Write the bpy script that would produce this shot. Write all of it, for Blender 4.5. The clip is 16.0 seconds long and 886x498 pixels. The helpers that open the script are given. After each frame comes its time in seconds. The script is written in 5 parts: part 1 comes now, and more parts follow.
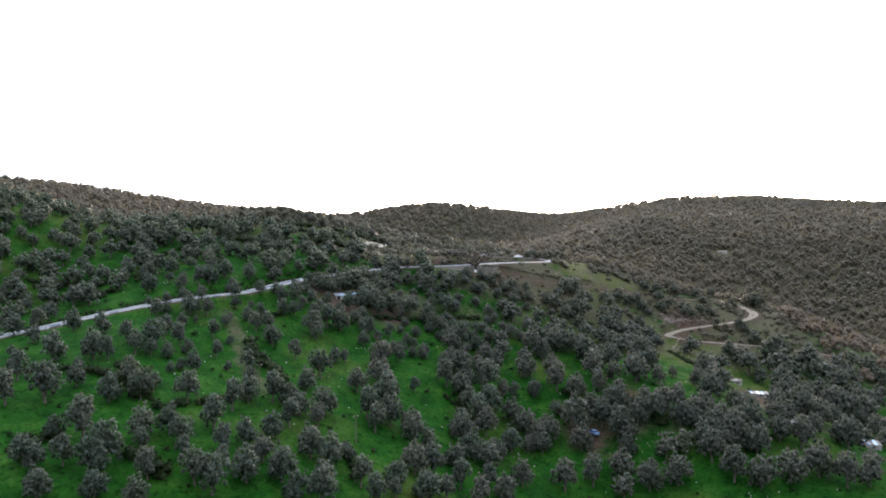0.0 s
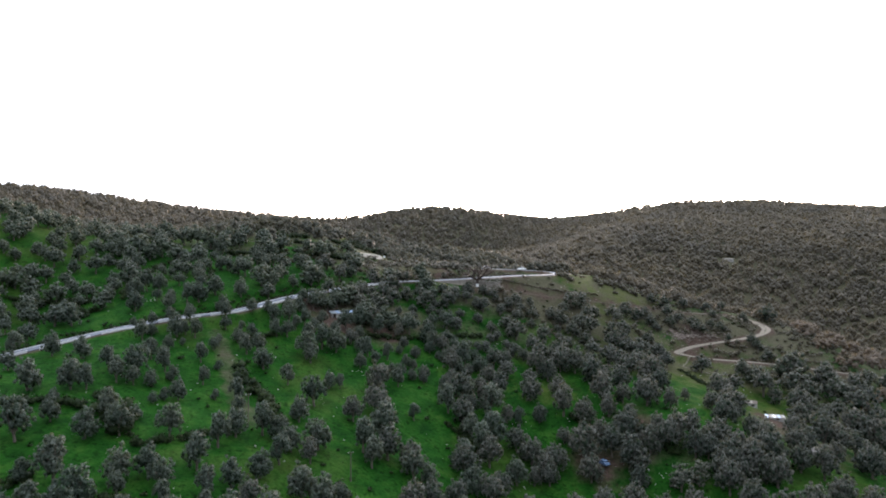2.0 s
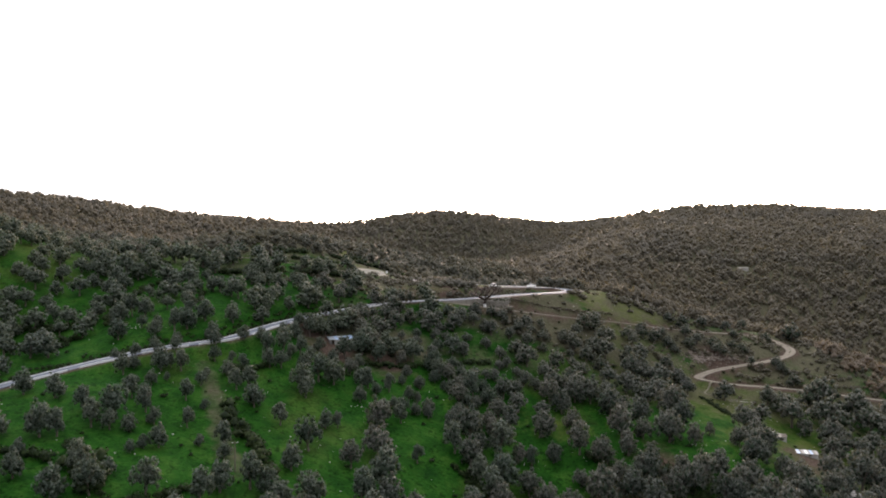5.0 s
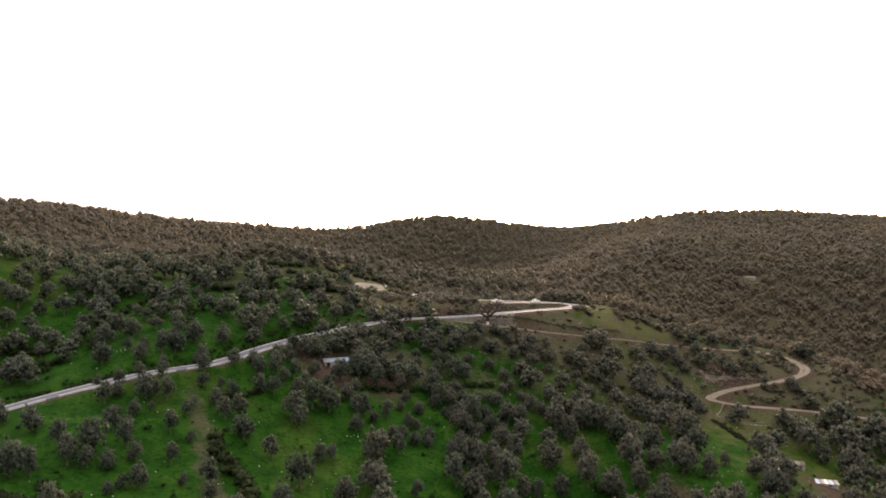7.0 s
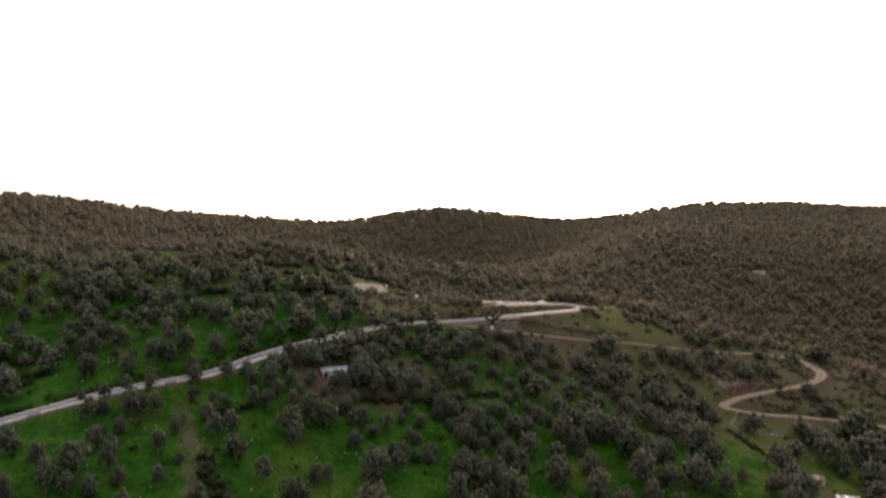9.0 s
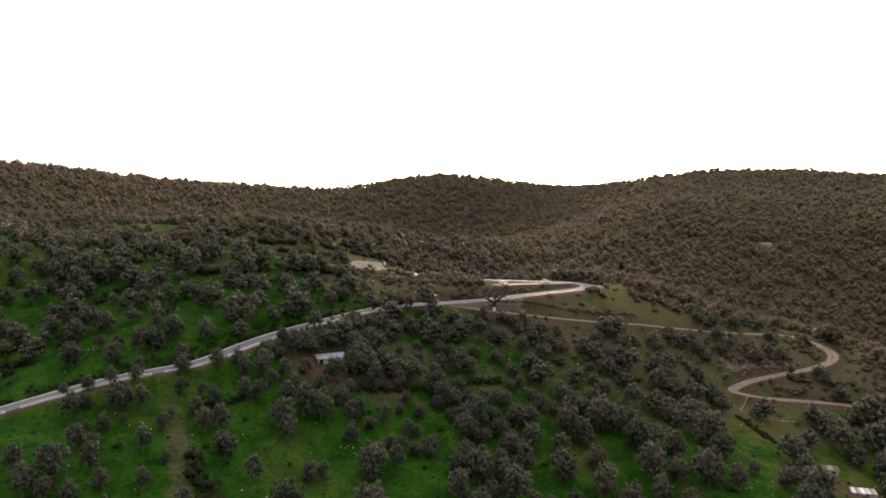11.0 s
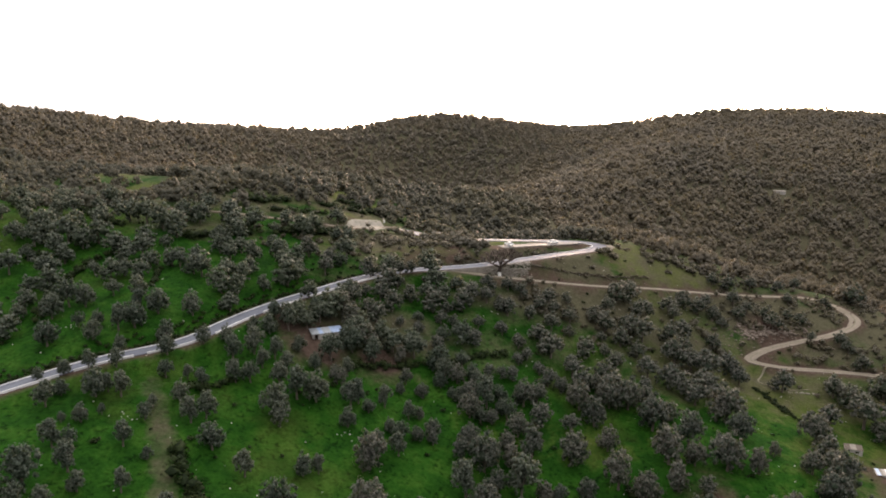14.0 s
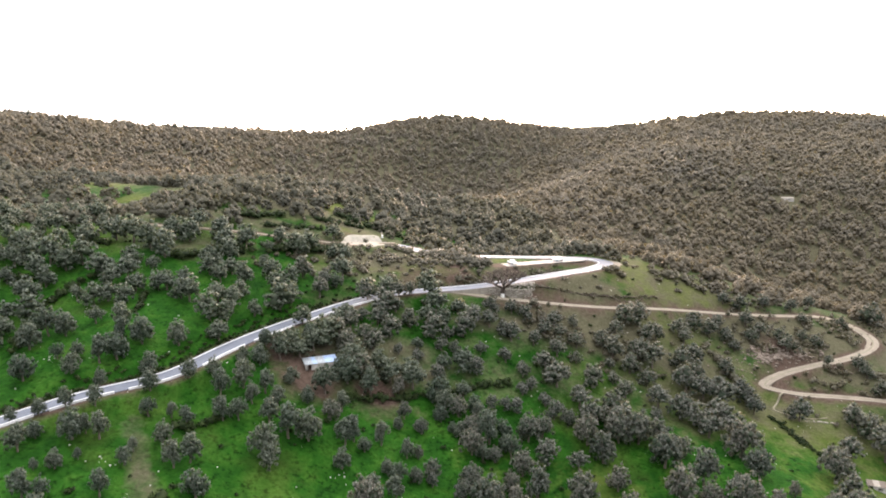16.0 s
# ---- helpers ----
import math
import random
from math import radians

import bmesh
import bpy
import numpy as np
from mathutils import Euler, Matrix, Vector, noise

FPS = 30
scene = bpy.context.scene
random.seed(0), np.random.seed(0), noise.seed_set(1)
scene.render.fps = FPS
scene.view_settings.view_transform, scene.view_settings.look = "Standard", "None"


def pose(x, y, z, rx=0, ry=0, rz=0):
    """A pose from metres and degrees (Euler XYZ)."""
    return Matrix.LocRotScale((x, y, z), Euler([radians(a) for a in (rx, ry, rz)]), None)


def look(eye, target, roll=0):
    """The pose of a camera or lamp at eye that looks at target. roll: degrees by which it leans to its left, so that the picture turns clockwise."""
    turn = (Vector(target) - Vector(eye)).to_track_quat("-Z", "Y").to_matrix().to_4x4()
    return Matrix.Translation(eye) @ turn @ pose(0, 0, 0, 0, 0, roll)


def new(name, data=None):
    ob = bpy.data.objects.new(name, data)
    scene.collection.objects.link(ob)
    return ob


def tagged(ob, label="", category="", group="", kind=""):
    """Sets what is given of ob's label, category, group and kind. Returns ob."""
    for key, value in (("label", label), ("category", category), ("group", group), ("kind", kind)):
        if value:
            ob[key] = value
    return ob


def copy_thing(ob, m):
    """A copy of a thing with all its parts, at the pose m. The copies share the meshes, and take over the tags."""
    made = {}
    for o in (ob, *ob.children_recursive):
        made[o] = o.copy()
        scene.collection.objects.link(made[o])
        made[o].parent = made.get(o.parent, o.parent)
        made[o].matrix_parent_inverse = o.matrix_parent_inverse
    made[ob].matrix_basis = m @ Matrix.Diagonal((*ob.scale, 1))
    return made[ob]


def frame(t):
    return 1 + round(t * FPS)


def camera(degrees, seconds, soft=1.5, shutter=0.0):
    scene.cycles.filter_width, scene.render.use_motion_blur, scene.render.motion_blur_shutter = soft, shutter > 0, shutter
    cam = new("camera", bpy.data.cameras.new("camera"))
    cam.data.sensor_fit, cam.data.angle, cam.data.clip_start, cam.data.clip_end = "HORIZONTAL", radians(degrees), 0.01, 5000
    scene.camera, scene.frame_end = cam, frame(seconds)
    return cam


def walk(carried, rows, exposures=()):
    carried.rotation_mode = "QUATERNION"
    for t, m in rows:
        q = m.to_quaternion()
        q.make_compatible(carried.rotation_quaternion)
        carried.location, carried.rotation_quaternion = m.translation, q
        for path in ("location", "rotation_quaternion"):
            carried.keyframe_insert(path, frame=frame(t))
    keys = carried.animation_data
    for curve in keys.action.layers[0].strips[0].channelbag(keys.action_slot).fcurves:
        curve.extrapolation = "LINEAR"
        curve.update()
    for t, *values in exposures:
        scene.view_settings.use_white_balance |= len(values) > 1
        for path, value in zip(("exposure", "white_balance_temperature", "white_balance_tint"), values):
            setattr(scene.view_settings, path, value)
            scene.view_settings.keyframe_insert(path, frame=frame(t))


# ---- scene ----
cam = camera(63.78, 16.0, soft=1.85, shutter=0.5)
# seconds, place, yaw, pitch and roll in degrees
PATH = [
    (0.0, 0.00, 0.00, 100.00, -0.000, 0.000, -0.000),
    (0.5, -0.10, 3.11, 101.38, -0.019, 0.064, 0.013),
    (1.0, -0.21, 6.15, 102.72, -0.023, 0.051, -0.007),
    (1.5, -0.32, 9.12, 104.04, -0.022, 0.047, -0.013),
    (2.0, -0.43, 12.04, 105.34, -0.029, 0.059, -0.011),
    (2.5, -0.53, 14.92, 106.63, -0.027, 0.045, -0.015),
    (3.0, -0.64, 17.77, 107.92, 0.162, -0.139, 0.017),
    (3.5, -0.73, 20.59, 109.20, 0.242, -0.034, 0.007),
    (4.0, -0.82, 23.39, 110.49, 0.272, -0.133, 0.034),
    (5.0, -0.98, 28.96, 113.07, 0.302, -0.051, 0.031),
    (5.7, -1.08, 32.83, 114.89, 0.322, 0.006, 0.028),
    (6.5, -1.18, 37.24, 116.97, 0.345, 0.071, 0.026),
    (7.0, -1.24, 39.98, 118.28, 0.332, 0.087, 0.009),
    (7.5, -1.29, 42.72, 119.59, 0.587, 0.075, 0.032),
    (8.0, -1.34, 45.46, 120.89, 0.556, 0.206, 0.048),
    (8.5, -1.39, 48.19, 122.20, 0.523, 0.181, 0.049),
    (8.9, -1.43, 50.36, 123.24, 0.523, 0.190, 0.050),
    (9.0, -1.44, 50.91, 123.50, 0.522, -0.950, 0.050),
    (9.1, -1.45, 51.45, 123.76, 0.522, -2.200, 0.050),
    (9.2, -1.46, 51.99, 124.02, 0.522, -3.610, 0.050),
    (9.3, -1.47, 52.54, 124.28, 0.522, -3.860, 0.050),
    (9.5, -1.49, 53.62, 124.80, 0.522, -3.880, 0.032),
    (10.4, -1.59, 58.49, 127.12, 0.522, -3.880, 0.018),
    (11.3, -1.70, 63.35, 129.43, 0.521, -3.880, 0.003),
    (11.5, -1.72, 64.43, 129.94, 0.521, -3.879, -0.000),
    (12.0, -1.78, 67.14, 131.21, 0.515, -3.930, 0.003),
    (12.5, -1.85, 69.84, 132.49, 0.523, -3.907, 0.047),
    (12.6, -1.86, 70.39, 132.75, 0.554, -3.910, 0.060),
    (12.7, -1.88, 70.93, 133.00, 0.584, -5.200, 0.072),
    (12.8, -1.89, 71.47, 133.26, 0.615, -7.300, 0.085),
    (12.9, -1.90, 72.02, 133.52, 0.646, -8.950, 0.098),
    (13.0, -1.92, 72.56, 133.77, 0.676, -9.021, 0.110),
    (13.5, -1.98, 75.30, 135.07, 0.665, -9.028, 0.097),
    (14.0, -2.05, 78.07, 136.38, 0.653, -9.094, 0.085),
    (14.5, -2.10, 80.87, 137.71, 0.662, -9.136, 0.094),
    (15.0, -2.15, 83.72, 139.08, 0.649, -9.197, 0.081),
    (15.5, -2.19, 86.64, 140.50, 0.664, -9.256, 0.062),
    (16.0, -2.22, 89.63, 141.98, 0.678, -9.318, 0.078),
]
# the sky's brightness drifts as the film camera meters the low sun
EXPOSURES = [(0.0, 1.7, 5700, 12), (4.0, 1.35, 5900, 13), (6.5, 1.35, 7200, 19), (9.0, 0.9, 7500, 20), (11.5, 0.95, 7500, 20), (12.5, 0.95, 7400, 20), (13.4, 1.1, 7100, 18), (14.0, 1.42, 6900, 17), (15.0, 2.0, 6700, 16), (16.0, 2.45, 6600, 15)]
walk(cam, [(t, pose(x, y, z, 90 + pitch, roll, yaw)) for t, x, y, z, yaw, pitch, roll in PATH], EXPOSURES)

# ---- light: sunset sky, the sun just behind the far ridge ----
SUN_UP, SUN_RIGHT = 3.0, 10.1        # degrees above the horizon, degrees right of straight ahead
HAZE_AHEAD, HAZE_BEHIND, HAZE_ABOVE, AUREOLE = 1.15, 0.13, 0.78, 20.0
world = bpy.data.worlds.new("world")
scene.world = world
world.use_nodes = True
wt = world.node_tree
sky = wt.nodes.new("ShaderNodeTexSky")
sky.sky_type = "NISHITA"
sky.sun_disc = False
sky.sun_elevation = radians(SUN_UP)
sky.sun_rotation = radians(SUN_RIGHT)
sky.air_density, sky.dust_density, sky.ozone_density = 1.0, 0.6, 2.5
wt.links.new(sky.outputs["Color"], wt.nodes["Background"].inputs["Color"])
wt.nodes["Background"].inputs["Strength"].default_value = 0.05
# thin bright haze: brightest round the low sun, falling off smoothly towards the sky behind the camera
toward = (math.sin(radians(SUN_RIGHT)) * math.cos(radians(SUN_UP)), math.cos(radians(SUN_RIGHT)) * math.cos(radians(SUN_UP)), math.sin(radians(SUN_UP)))
way = wt.nodes.new("ShaderNodeTexCoord")
dot = wt.nodes.new("ShaderNodeVectorMath")
dot.operation = "DOT_PRODUCT"
dot.inputs[1].default_value = toward
wt.links.new(way.outputs["Generated"], dot.inputs[0])


def sky_math(op, a, b, c=None):
    n = wt.nodes.new("ShaderNodeMath")
    n.operation = op
    for sock, v in zip(n.inputs, (a, b, c)):
        if hasattr(v, "links"):
            wt.links.new(v, sock)
        elif v is not None:
            sock.default_value = v
    return n.outputs[0]


near_sun = sky_math("MULTIPLY_ADD", dot.outputs["Value"], 0.5, 0.5)
haze = wt.nodes.new("ShaderNodeBackground")
haze.inputs["Color"].default_value = (1.0, 0.985, 0.97, 1)
split = wt.nodes.new("ShaderNodeSeparateXYZ")
wt.links.new(way.outputs["Generated"], split.inputs[0])
level = sky_math("MULTIPLY_ADD", sky_math("POWER", near_sun, 2.5), HAZE_AHEAD, HAZE_BEHIND)
above = sky_math("POWER", sky_math("MAXIMUM", split.outputs["Z"], 0.0), 1.5)
wt.links.new(sky_math("MULTIPLY_ADD", above, HAZE_ABOVE, level), haze.inputs["Strength"])
aureole = wt.nodes.new("ShaderNodeBackground")
aureole.inputs["Color"].default_value = (1.0, 0.70, 0.48, 1)
wt.links.new(sky_math("MULTIPLY", sky_math("POWER", near_sun, 45.0), AUREOLE), aureole.inputs["Strength"])
glow = wt.nodes.new("ShaderNodeAddShader")
wt.links.new(haze.outputs[0], glow.inputs[0])
wt.links.new(aureole.outputs[0], glow.inputs[1])
both = wt.nodes.new("ShaderNodeAddShader")
wt.links.new(wt.nodes["Background"].outputs[0], both.inputs[0])
wt.links.new(glow.outputs[0], both.inputs[1])
wt.links.new(both.outputs[0], wt.nodes["World Output"].inputs["Surface"])
sun_data = bpy.data.lights.new("sun", "SUN")
sun_data.energy, sun_data.angle, sun_data.color = 2.0, radians(0.53), (1.0, 0.78, 0.55)
sun = new("sun", sun_data)
a, e = radians(SUN_RIGHT), radians(SUN_UP)
sun.matrix_world = look((0, 0, 400), (-math.sin(a) * math.cos(e) * 100, -math.cos(a) * math.cos(e) * 100, 400 - math.sin(e) * 100))


# ---- materials ----
def material(name, rough=0.8, metal=0.0, spec=0.3):
    m = bpy.data.materials.new(name)
    m.use_nodes = True
    b = m.node_tree.nodes["Principled BSDF"]
    b.inputs["Roughness"].default_value = rough
    b.inputs["Metallic"].default_value = metal
    b.inputs["Specular IOR Level"].default_value = spec
    return m, m.node_tree, b


def node(nt, kind, **kw):
    n = nt.nodes.new(kind)
    for k, v in kw.items():
        n.inputs[k.replace("_", " ")].default_value = v
    return n


def place_noise(nt, scale, detail=4.0, rough=0.6, coord="Object"):
    tc = nt.nodes.new("ShaderNodeTexCoord")
    n = node(nt, "ShaderNodeTexNoise", Scale=scale, Detail=detail, Roughness=rough)
    nt.links.new(tc.outputs[coord], n.inputs["Vector"])
    return n.outputs["Fac"]


def ramp(nt, fac, stops):
    r = nt.nodes.new("ShaderNodeValToRGB")
    while len(r.color_ramp.elements) < len(stops):
        r.color_ramp.elements.new(0.5)
    for el, (p, col) in zip(r.color_ramp.elements, stops):
        el.position, el.color = p, (*col, 1)
    nt.links.new(fac, r.inputs["Fac"])
    return r.outputs["Color"]


def mix(nt, fac, a, b, kind="MIX"):
    n = nt.nodes.new("ShaderNodeMix")
    n.data_type, n.blend_type = "RGBA", kind
    for sock, v in ((n.inputs["Factor"], fac), (n.inputs["A"], a), (n.inputs["B"], b)):
        if hasattr(v, "links"):
            nt.links.new(v, sock)
        else:
            sock.default_value = v if isinstance(v, float) else (*v, 1)
    return n.outputs["Result"]


def bump(nt, b, fac, strength, distance):
    n = node(nt, "ShaderNodeBump", Strength=strength, Distance=distance)
    nt.links.new(fac, n.inputs["Height"])
    nt.links.new(n.outputs["Normal"], b.inputs["Normal"])


def simple(name, c1, c2, scale, rough=0.8, metal=0.0, spec=0.3, bumpy=0.3, depth=0.03):
    """A surface that varies between two colours at a coarse and a fine scale."""
    m, nt, b = material(name, rough, metal, spec)
    big = ramp(nt, place_noise(nt, scale), [(0.3, c1), (0.7, c2)])
    fine = place_noise(nt, scale * 9, 3.0)
    col = mix(nt, 0.35, big, ramp(nt, fine, [(0.3, tuple(v * 0.6 for v in c1)), (0.7, tuple(min(1, v * 1.25) for v in c2))]))
    nt.links.new(col, b.inputs["Base Color"])
    bump(nt, b, fine, bumpy, depth)
    return m


def foliage(name, c1, c2, c3, thin=0.3, gloss=0.3):
    """Leaves: each tree and each clump has its own shade; some of the light passes through them."""
    m, nt, b = material(name, 0.55, 0.0, gloss)
    geo, info = nt.nodes.new("ShaderNodeNewGeometry"), nt.nodes.new("ShaderNodeObjectInfo")
    clump = ramp(nt, geo.outputs["Random Per Island"], [(0.0, c1), (0.55, c2), (1.0, c3)])
    tree = ramp(nt, info.outputs["Random"], [(0.0, (0.72, 0.78, 0.74)), (0.5, (1.0, 0.98, 0.95)), (1.0, (1.22, 1.12, 1.08))])
    spot = ramp(nt, place_noise(nt, 0.02, 2.0), [(0.35, (0.86, 0.86, 0.90)), (0.65, (1.14, 1.07, 1.0))])
    col = mix(nt, 1.0, mix(nt, 1.0, clump, tree, "MULTIPLY"), spot, "MULTIPLY")
    nt.links.new(col, b.inputs["Base Color"])
    back, both_ways = nt.nodes.new("ShaderNodeBsdfTranslucent"), nt.nodes.new("ShaderNodeMixShader")
    nt.links.new(mix(nt, 1.0, col, (1.25, 1.1, 0.7), "MULTIPLY"), back.inputs["Color"])
    both_ways.inputs[0].default_value = thin
    nt.links.new(b.outputs[0], both_ways.inputs[1])
    nt.links.new(back.outputs[0], both_ways.inputs[2])
    nt.links.new(both_ways.outputs[0], nt.nodes["Material Output"].inputs["Surface"])
    return m


def ground_material():
    m, nt, b = material("grassland", 0.95, 0.0, 0.03)
    wide, mid, fine = place_noise(nt, 0.022, 5.0), place_noise(nt, 0.16, 6.0, 0.65), place_noise(nt, 1.1, 4.0, 0.7)
    grass = ramp(nt, mid, [(0.3, (0.004, 0.024, 0.003)), (0.5, (0.010, 0.045, 0.005)), (0.7, (0.023, 0.064, 0.009))])
    blades = ramp(nt, fine, [(0.3, (0.55, 0.62, 0.5)), (0.7, (1.3, 1.22, 1.2))])
    grass = mix(nt, 1.0, grass, blades, "MULTIPLY")
    tussock = ramp(nt, place_noise(nt, 0.55, 3.0, 0.75), [(0.34, (0.38, 0.42, 0.40)), (0.46, (1.0, 1.0, 1.0))])
    grass = mix(nt, 1.0, grass, tussock, "MULTIPLY")
    dry = ramp(nt, fine, [(0.3, (0.032, 0.046, 0.010)), (0.7, (0.066, 0.076, 0.020))])
    earth = ramp(nt, fine, [(0.3, (0.0288, 0.0199, 0.0152)), (0.7, (0.0690, 0.0498, 0.0394))])
    litter = ramp(nt, fine, [(0.3, (0.036, 0.037, 0.021)), (0.7, (0.070, 0.065, 0.042))])
    grass = mix(nt, ramp(nt, wide, [(0.52, (0, 0, 0)), (0.72, (0.65, 0.65, 0.65))]), grass, dry)
    # the dry colour also paints haze over the glades and right slope
    for name, col in (("parched_hazed", dry), ("scrub", litter), ("bare", earth)):
        at = nt.nodes.new("ShaderNodeAttribute")
        at.attribute_name = name
        add = nt.nodes.new("ShaderNodeMath")
        add.operation = "MULTIPLY_ADD"
        nt.links.new(mid, add.inputs[0])
        add.inputs[1].default_value = 0.9
        nt.links.new(at.outputs["Fac"], add.inputs[2])
        grass = mix(nt, ramp(nt, add.outputs[0], [(0.62, (0, 0, 0)), (0.95, (1, 1, 1))]), grass, col)
    nt.links.new(grass, b.inputs["Base Color"])
    bump(nt, b, mix(nt, 0.6, mid, fine), 0.8, 0.5)
    return m


GROUND = ground_material()
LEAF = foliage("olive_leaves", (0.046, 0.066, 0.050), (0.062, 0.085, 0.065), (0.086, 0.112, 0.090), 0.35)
# lens glare painted in: leaves lightened and greyed for trees towards the right
LEAF_GLARE = foliage("glare_greyed_leaves", (0.060, 0.070, 0.059), (0.079, 0.089, 0.077), (0.103, 0.113, 0.100), 0.35)
# yellow of a lens flare dot put into the leaf colour
LEAF_YELLOW = foliage("flare_yellow_leaves", (0.080, 0.086, 0.030), (0.104, 0.108, 0.038), (0.130, 0.130, 0.050), 0.35)
# inner crown shade put into the colour: a darker leaf copy for cores
LEAF_SHADED = foliage("shaded_inner_leaves", (0.018, 0.027, 0.018), (0.024, 0.036, 0.024), (0.032, 0.046, 0.031), 0.2, 0.05)
DARK_BARK = simple("dark_bark", (0.030, 0.022, 0.018), (0.065, 0.048, 0.040), 2.0)
LEAF_FAR = foliage("oak_leaves", (0.108, 0.096, 0.071), (0.124, 0.110, 0.084), (0.138, 0.122, 0.097), 0.5, 0.15)
LEAF_MID = foliage("hollow_oak_leaves", (0.066, 0.067, 0.050), (0.080, 0.080, 0.061), (0.096, 0.094, 0.074), 0.42, 0.12)
LEAF_SCRUB = foliage("scrub_leaves", (0.0300, 0.0315, 0.0180), (0.0420, 0.0435, 0.0255), (0.0585, 0.0570, 0.0375))
LEAF_DARK = foliage("shrub_leaves", (0.0058, 0.0125, 0.0043), (0.0115, 0.0221, 0.0067), (0.0216, 0.0346, 0.0115), 0.15, 0.05)
BARK = simple("bark", (0.055, 0.045, 0.036), (0.12, 0.10, 0.08), 2.0)
ASPHALT = simple("asphalt", (0.055, 0.064, 0.084), (0.085, 0.097, 0.121), 0.35, 0.68, 0, 0.25, 0.3, 0.02)
PAVING = simple("pale_paving", (0.12, 0.116, 0.108), (0.175, 0.17, 0.16), 0.4, 0.8, 0, 0.15)
CONCRETE = simple("whitewashed_concrete", (0.42, 0.43, 0.44), (0.62, 0.63, 0.64), 0.6, 0.9, 0, 0.1)
DIRT = simple("pale_dirt", (0.1062, 0.0918, 0.0714), (0.1827, 0.1615, 0.1318), 0.25, 0.95, 0, 0.1, 0.6, 0.06)
REDROCK = simple("reddish_rock", (0.0840, 0.0656, 0.0528), (0.1600, 0.1320, 0.1080), 0.5)
DARKROCK = simple("dark_brown_rock", (0.040, 0.030, 0.024), (0.085, 0.066, 0.052), 0.8)
STONE = simple("limestone", (0.120, 0.108, 0.092), (0.260, 0.240, 0.205), 0.8)
WHITE = simple("white_paint", (0.62, 0.62, 0.60), (0.80, 0.80, 0.78), 0.9)
LIME = simple("dirty_limewash", (0.2100, 0.1960, 0.1750), (0.4060, 0.3920, 0.3640), 0.9)
PALE_ZINC = simple("weathered_pale_zinc", (0.2232, 0.2545, 0.2753), (0.3224, 0.3539, 0.3710), 0.5, 0.45, 0.3, 0.5, 0.1, 0.01)
ZINC = simple("corrugated_zinc", (0.2023, 0.2812, 0.4136), (0.3451, 0.4499, 0.6248), 0.5, 0.45, 0.4, 0.5, 0.1, 0.01)
DARK = simple("dark_opening", (0.012, 0.011, 0.010), (0.03, 0.028, 0.026), 1.0)
RUBBER = simple("rubber", (0.015, 0.015, 0.015), (0.03, 0.03, 0.03), 3.0)
BLUE = simple("blue_paint", (0.10, 0.17, 0.30), (0.16, 0.25, 0.42), 1.0, 0.35, 0.0, 0.5)
GRAVEL = simple("pale_gravel", (0.1260, 0.1207, 0.0998), (0.2100, 0.2021, 0.1733), 0.4, 0.95, 0, 0.1, 0.5, 0.05)
PALE_STONE = simple("bleached_limestone", (0.34, 0.33, 0.30), (0.60, 0.58, 0.54), 0.8)
WORN = simple("worn_dirt_crown", (0.085, 0.082, 0.055), (0.155, 0.142, 0.105), 0.4, 0.95, 0, 0.1, 0.6, 0.06)
GLASS, gnt, gb = material("car_glass", 0.08, 0.0, 0.6)
gb.inputs["Base Color"].default_value = (0.02, 0.025, 0.03, 1)


# ---- building helpers ----
def mesh_object(name, verts, faces, mat, parent=None, label="", smooth=False):
    me = bpy.data.meshes.new(name)
    me.from_pydata(verts, [], faces)
    me.materials.append(mat)
    if smooth:
        me.shade_smooth()
    ob = new(name, me)
    ob.parent = parent
    return tagged(ob, label)


def part(name, bm, mat, parent, label="", smooth=False):
    """Links a bmesh as one mesh object under a thing or under a part."""
    me = bpy.data.meshes.new(name)
    bm.to_mesh(me)
    bm.free()
    me.materials.append(mat)
    if smooth:
        me.shade_smooth()
    ob = new(name, me)
    ob.parent = parent
    return tagged(ob, label)


def box(bm, size, m, bevel=0.0):
    made = bmesh.ops.create_cube(bm, size=1.0, matrix=m @ Matrix.Diagonal((*size, 1)))
    if bevel:
        edges = {e for v in made["verts"] for e in v.link_edges}
        bmesh.ops.bevel(bm, geom=list(edges), offset=bevel, segments=1, affect="EDGES")


def block(size, m, bevel=0.0):
    bm = bmesh.new()
    box(bm, size, m, bevel)
    return bm


# ---- the lie of the land: broad hills and the nearer slope, as smooth swells on two lattices ----
BASE = 60.0
FAR_X, FAR_Y, FAR_R = -600 + 150 * np.arange(10), -100 + 150 * np.arange(10), 150.0
FAR_LOW = np.array([
    [0.2, 8.5, 40.7, 5.8, -24.4, -13.6, 3.6, 9.3, 1.8, 0.1],
    [-5.1, -60.8, -51.8, -9.2, -17.8, -25.7, -48.0, -18.3, -2.3, -0.1],
    [69.7, 80.4, 31.6, 22.6, -23.0, 46.4, 0.4, -19.3, -4.2, -0.1],
    [28.6, 14.8, -51.4, 90.8, -27.6, -20.7, -32.8, 54.7, -0.3, -2.9],
    [-146.9, 85.8, -3.5, -16.5, 56.6, 2.2, -52.0, 95.3, -90.8, -16.0],
])
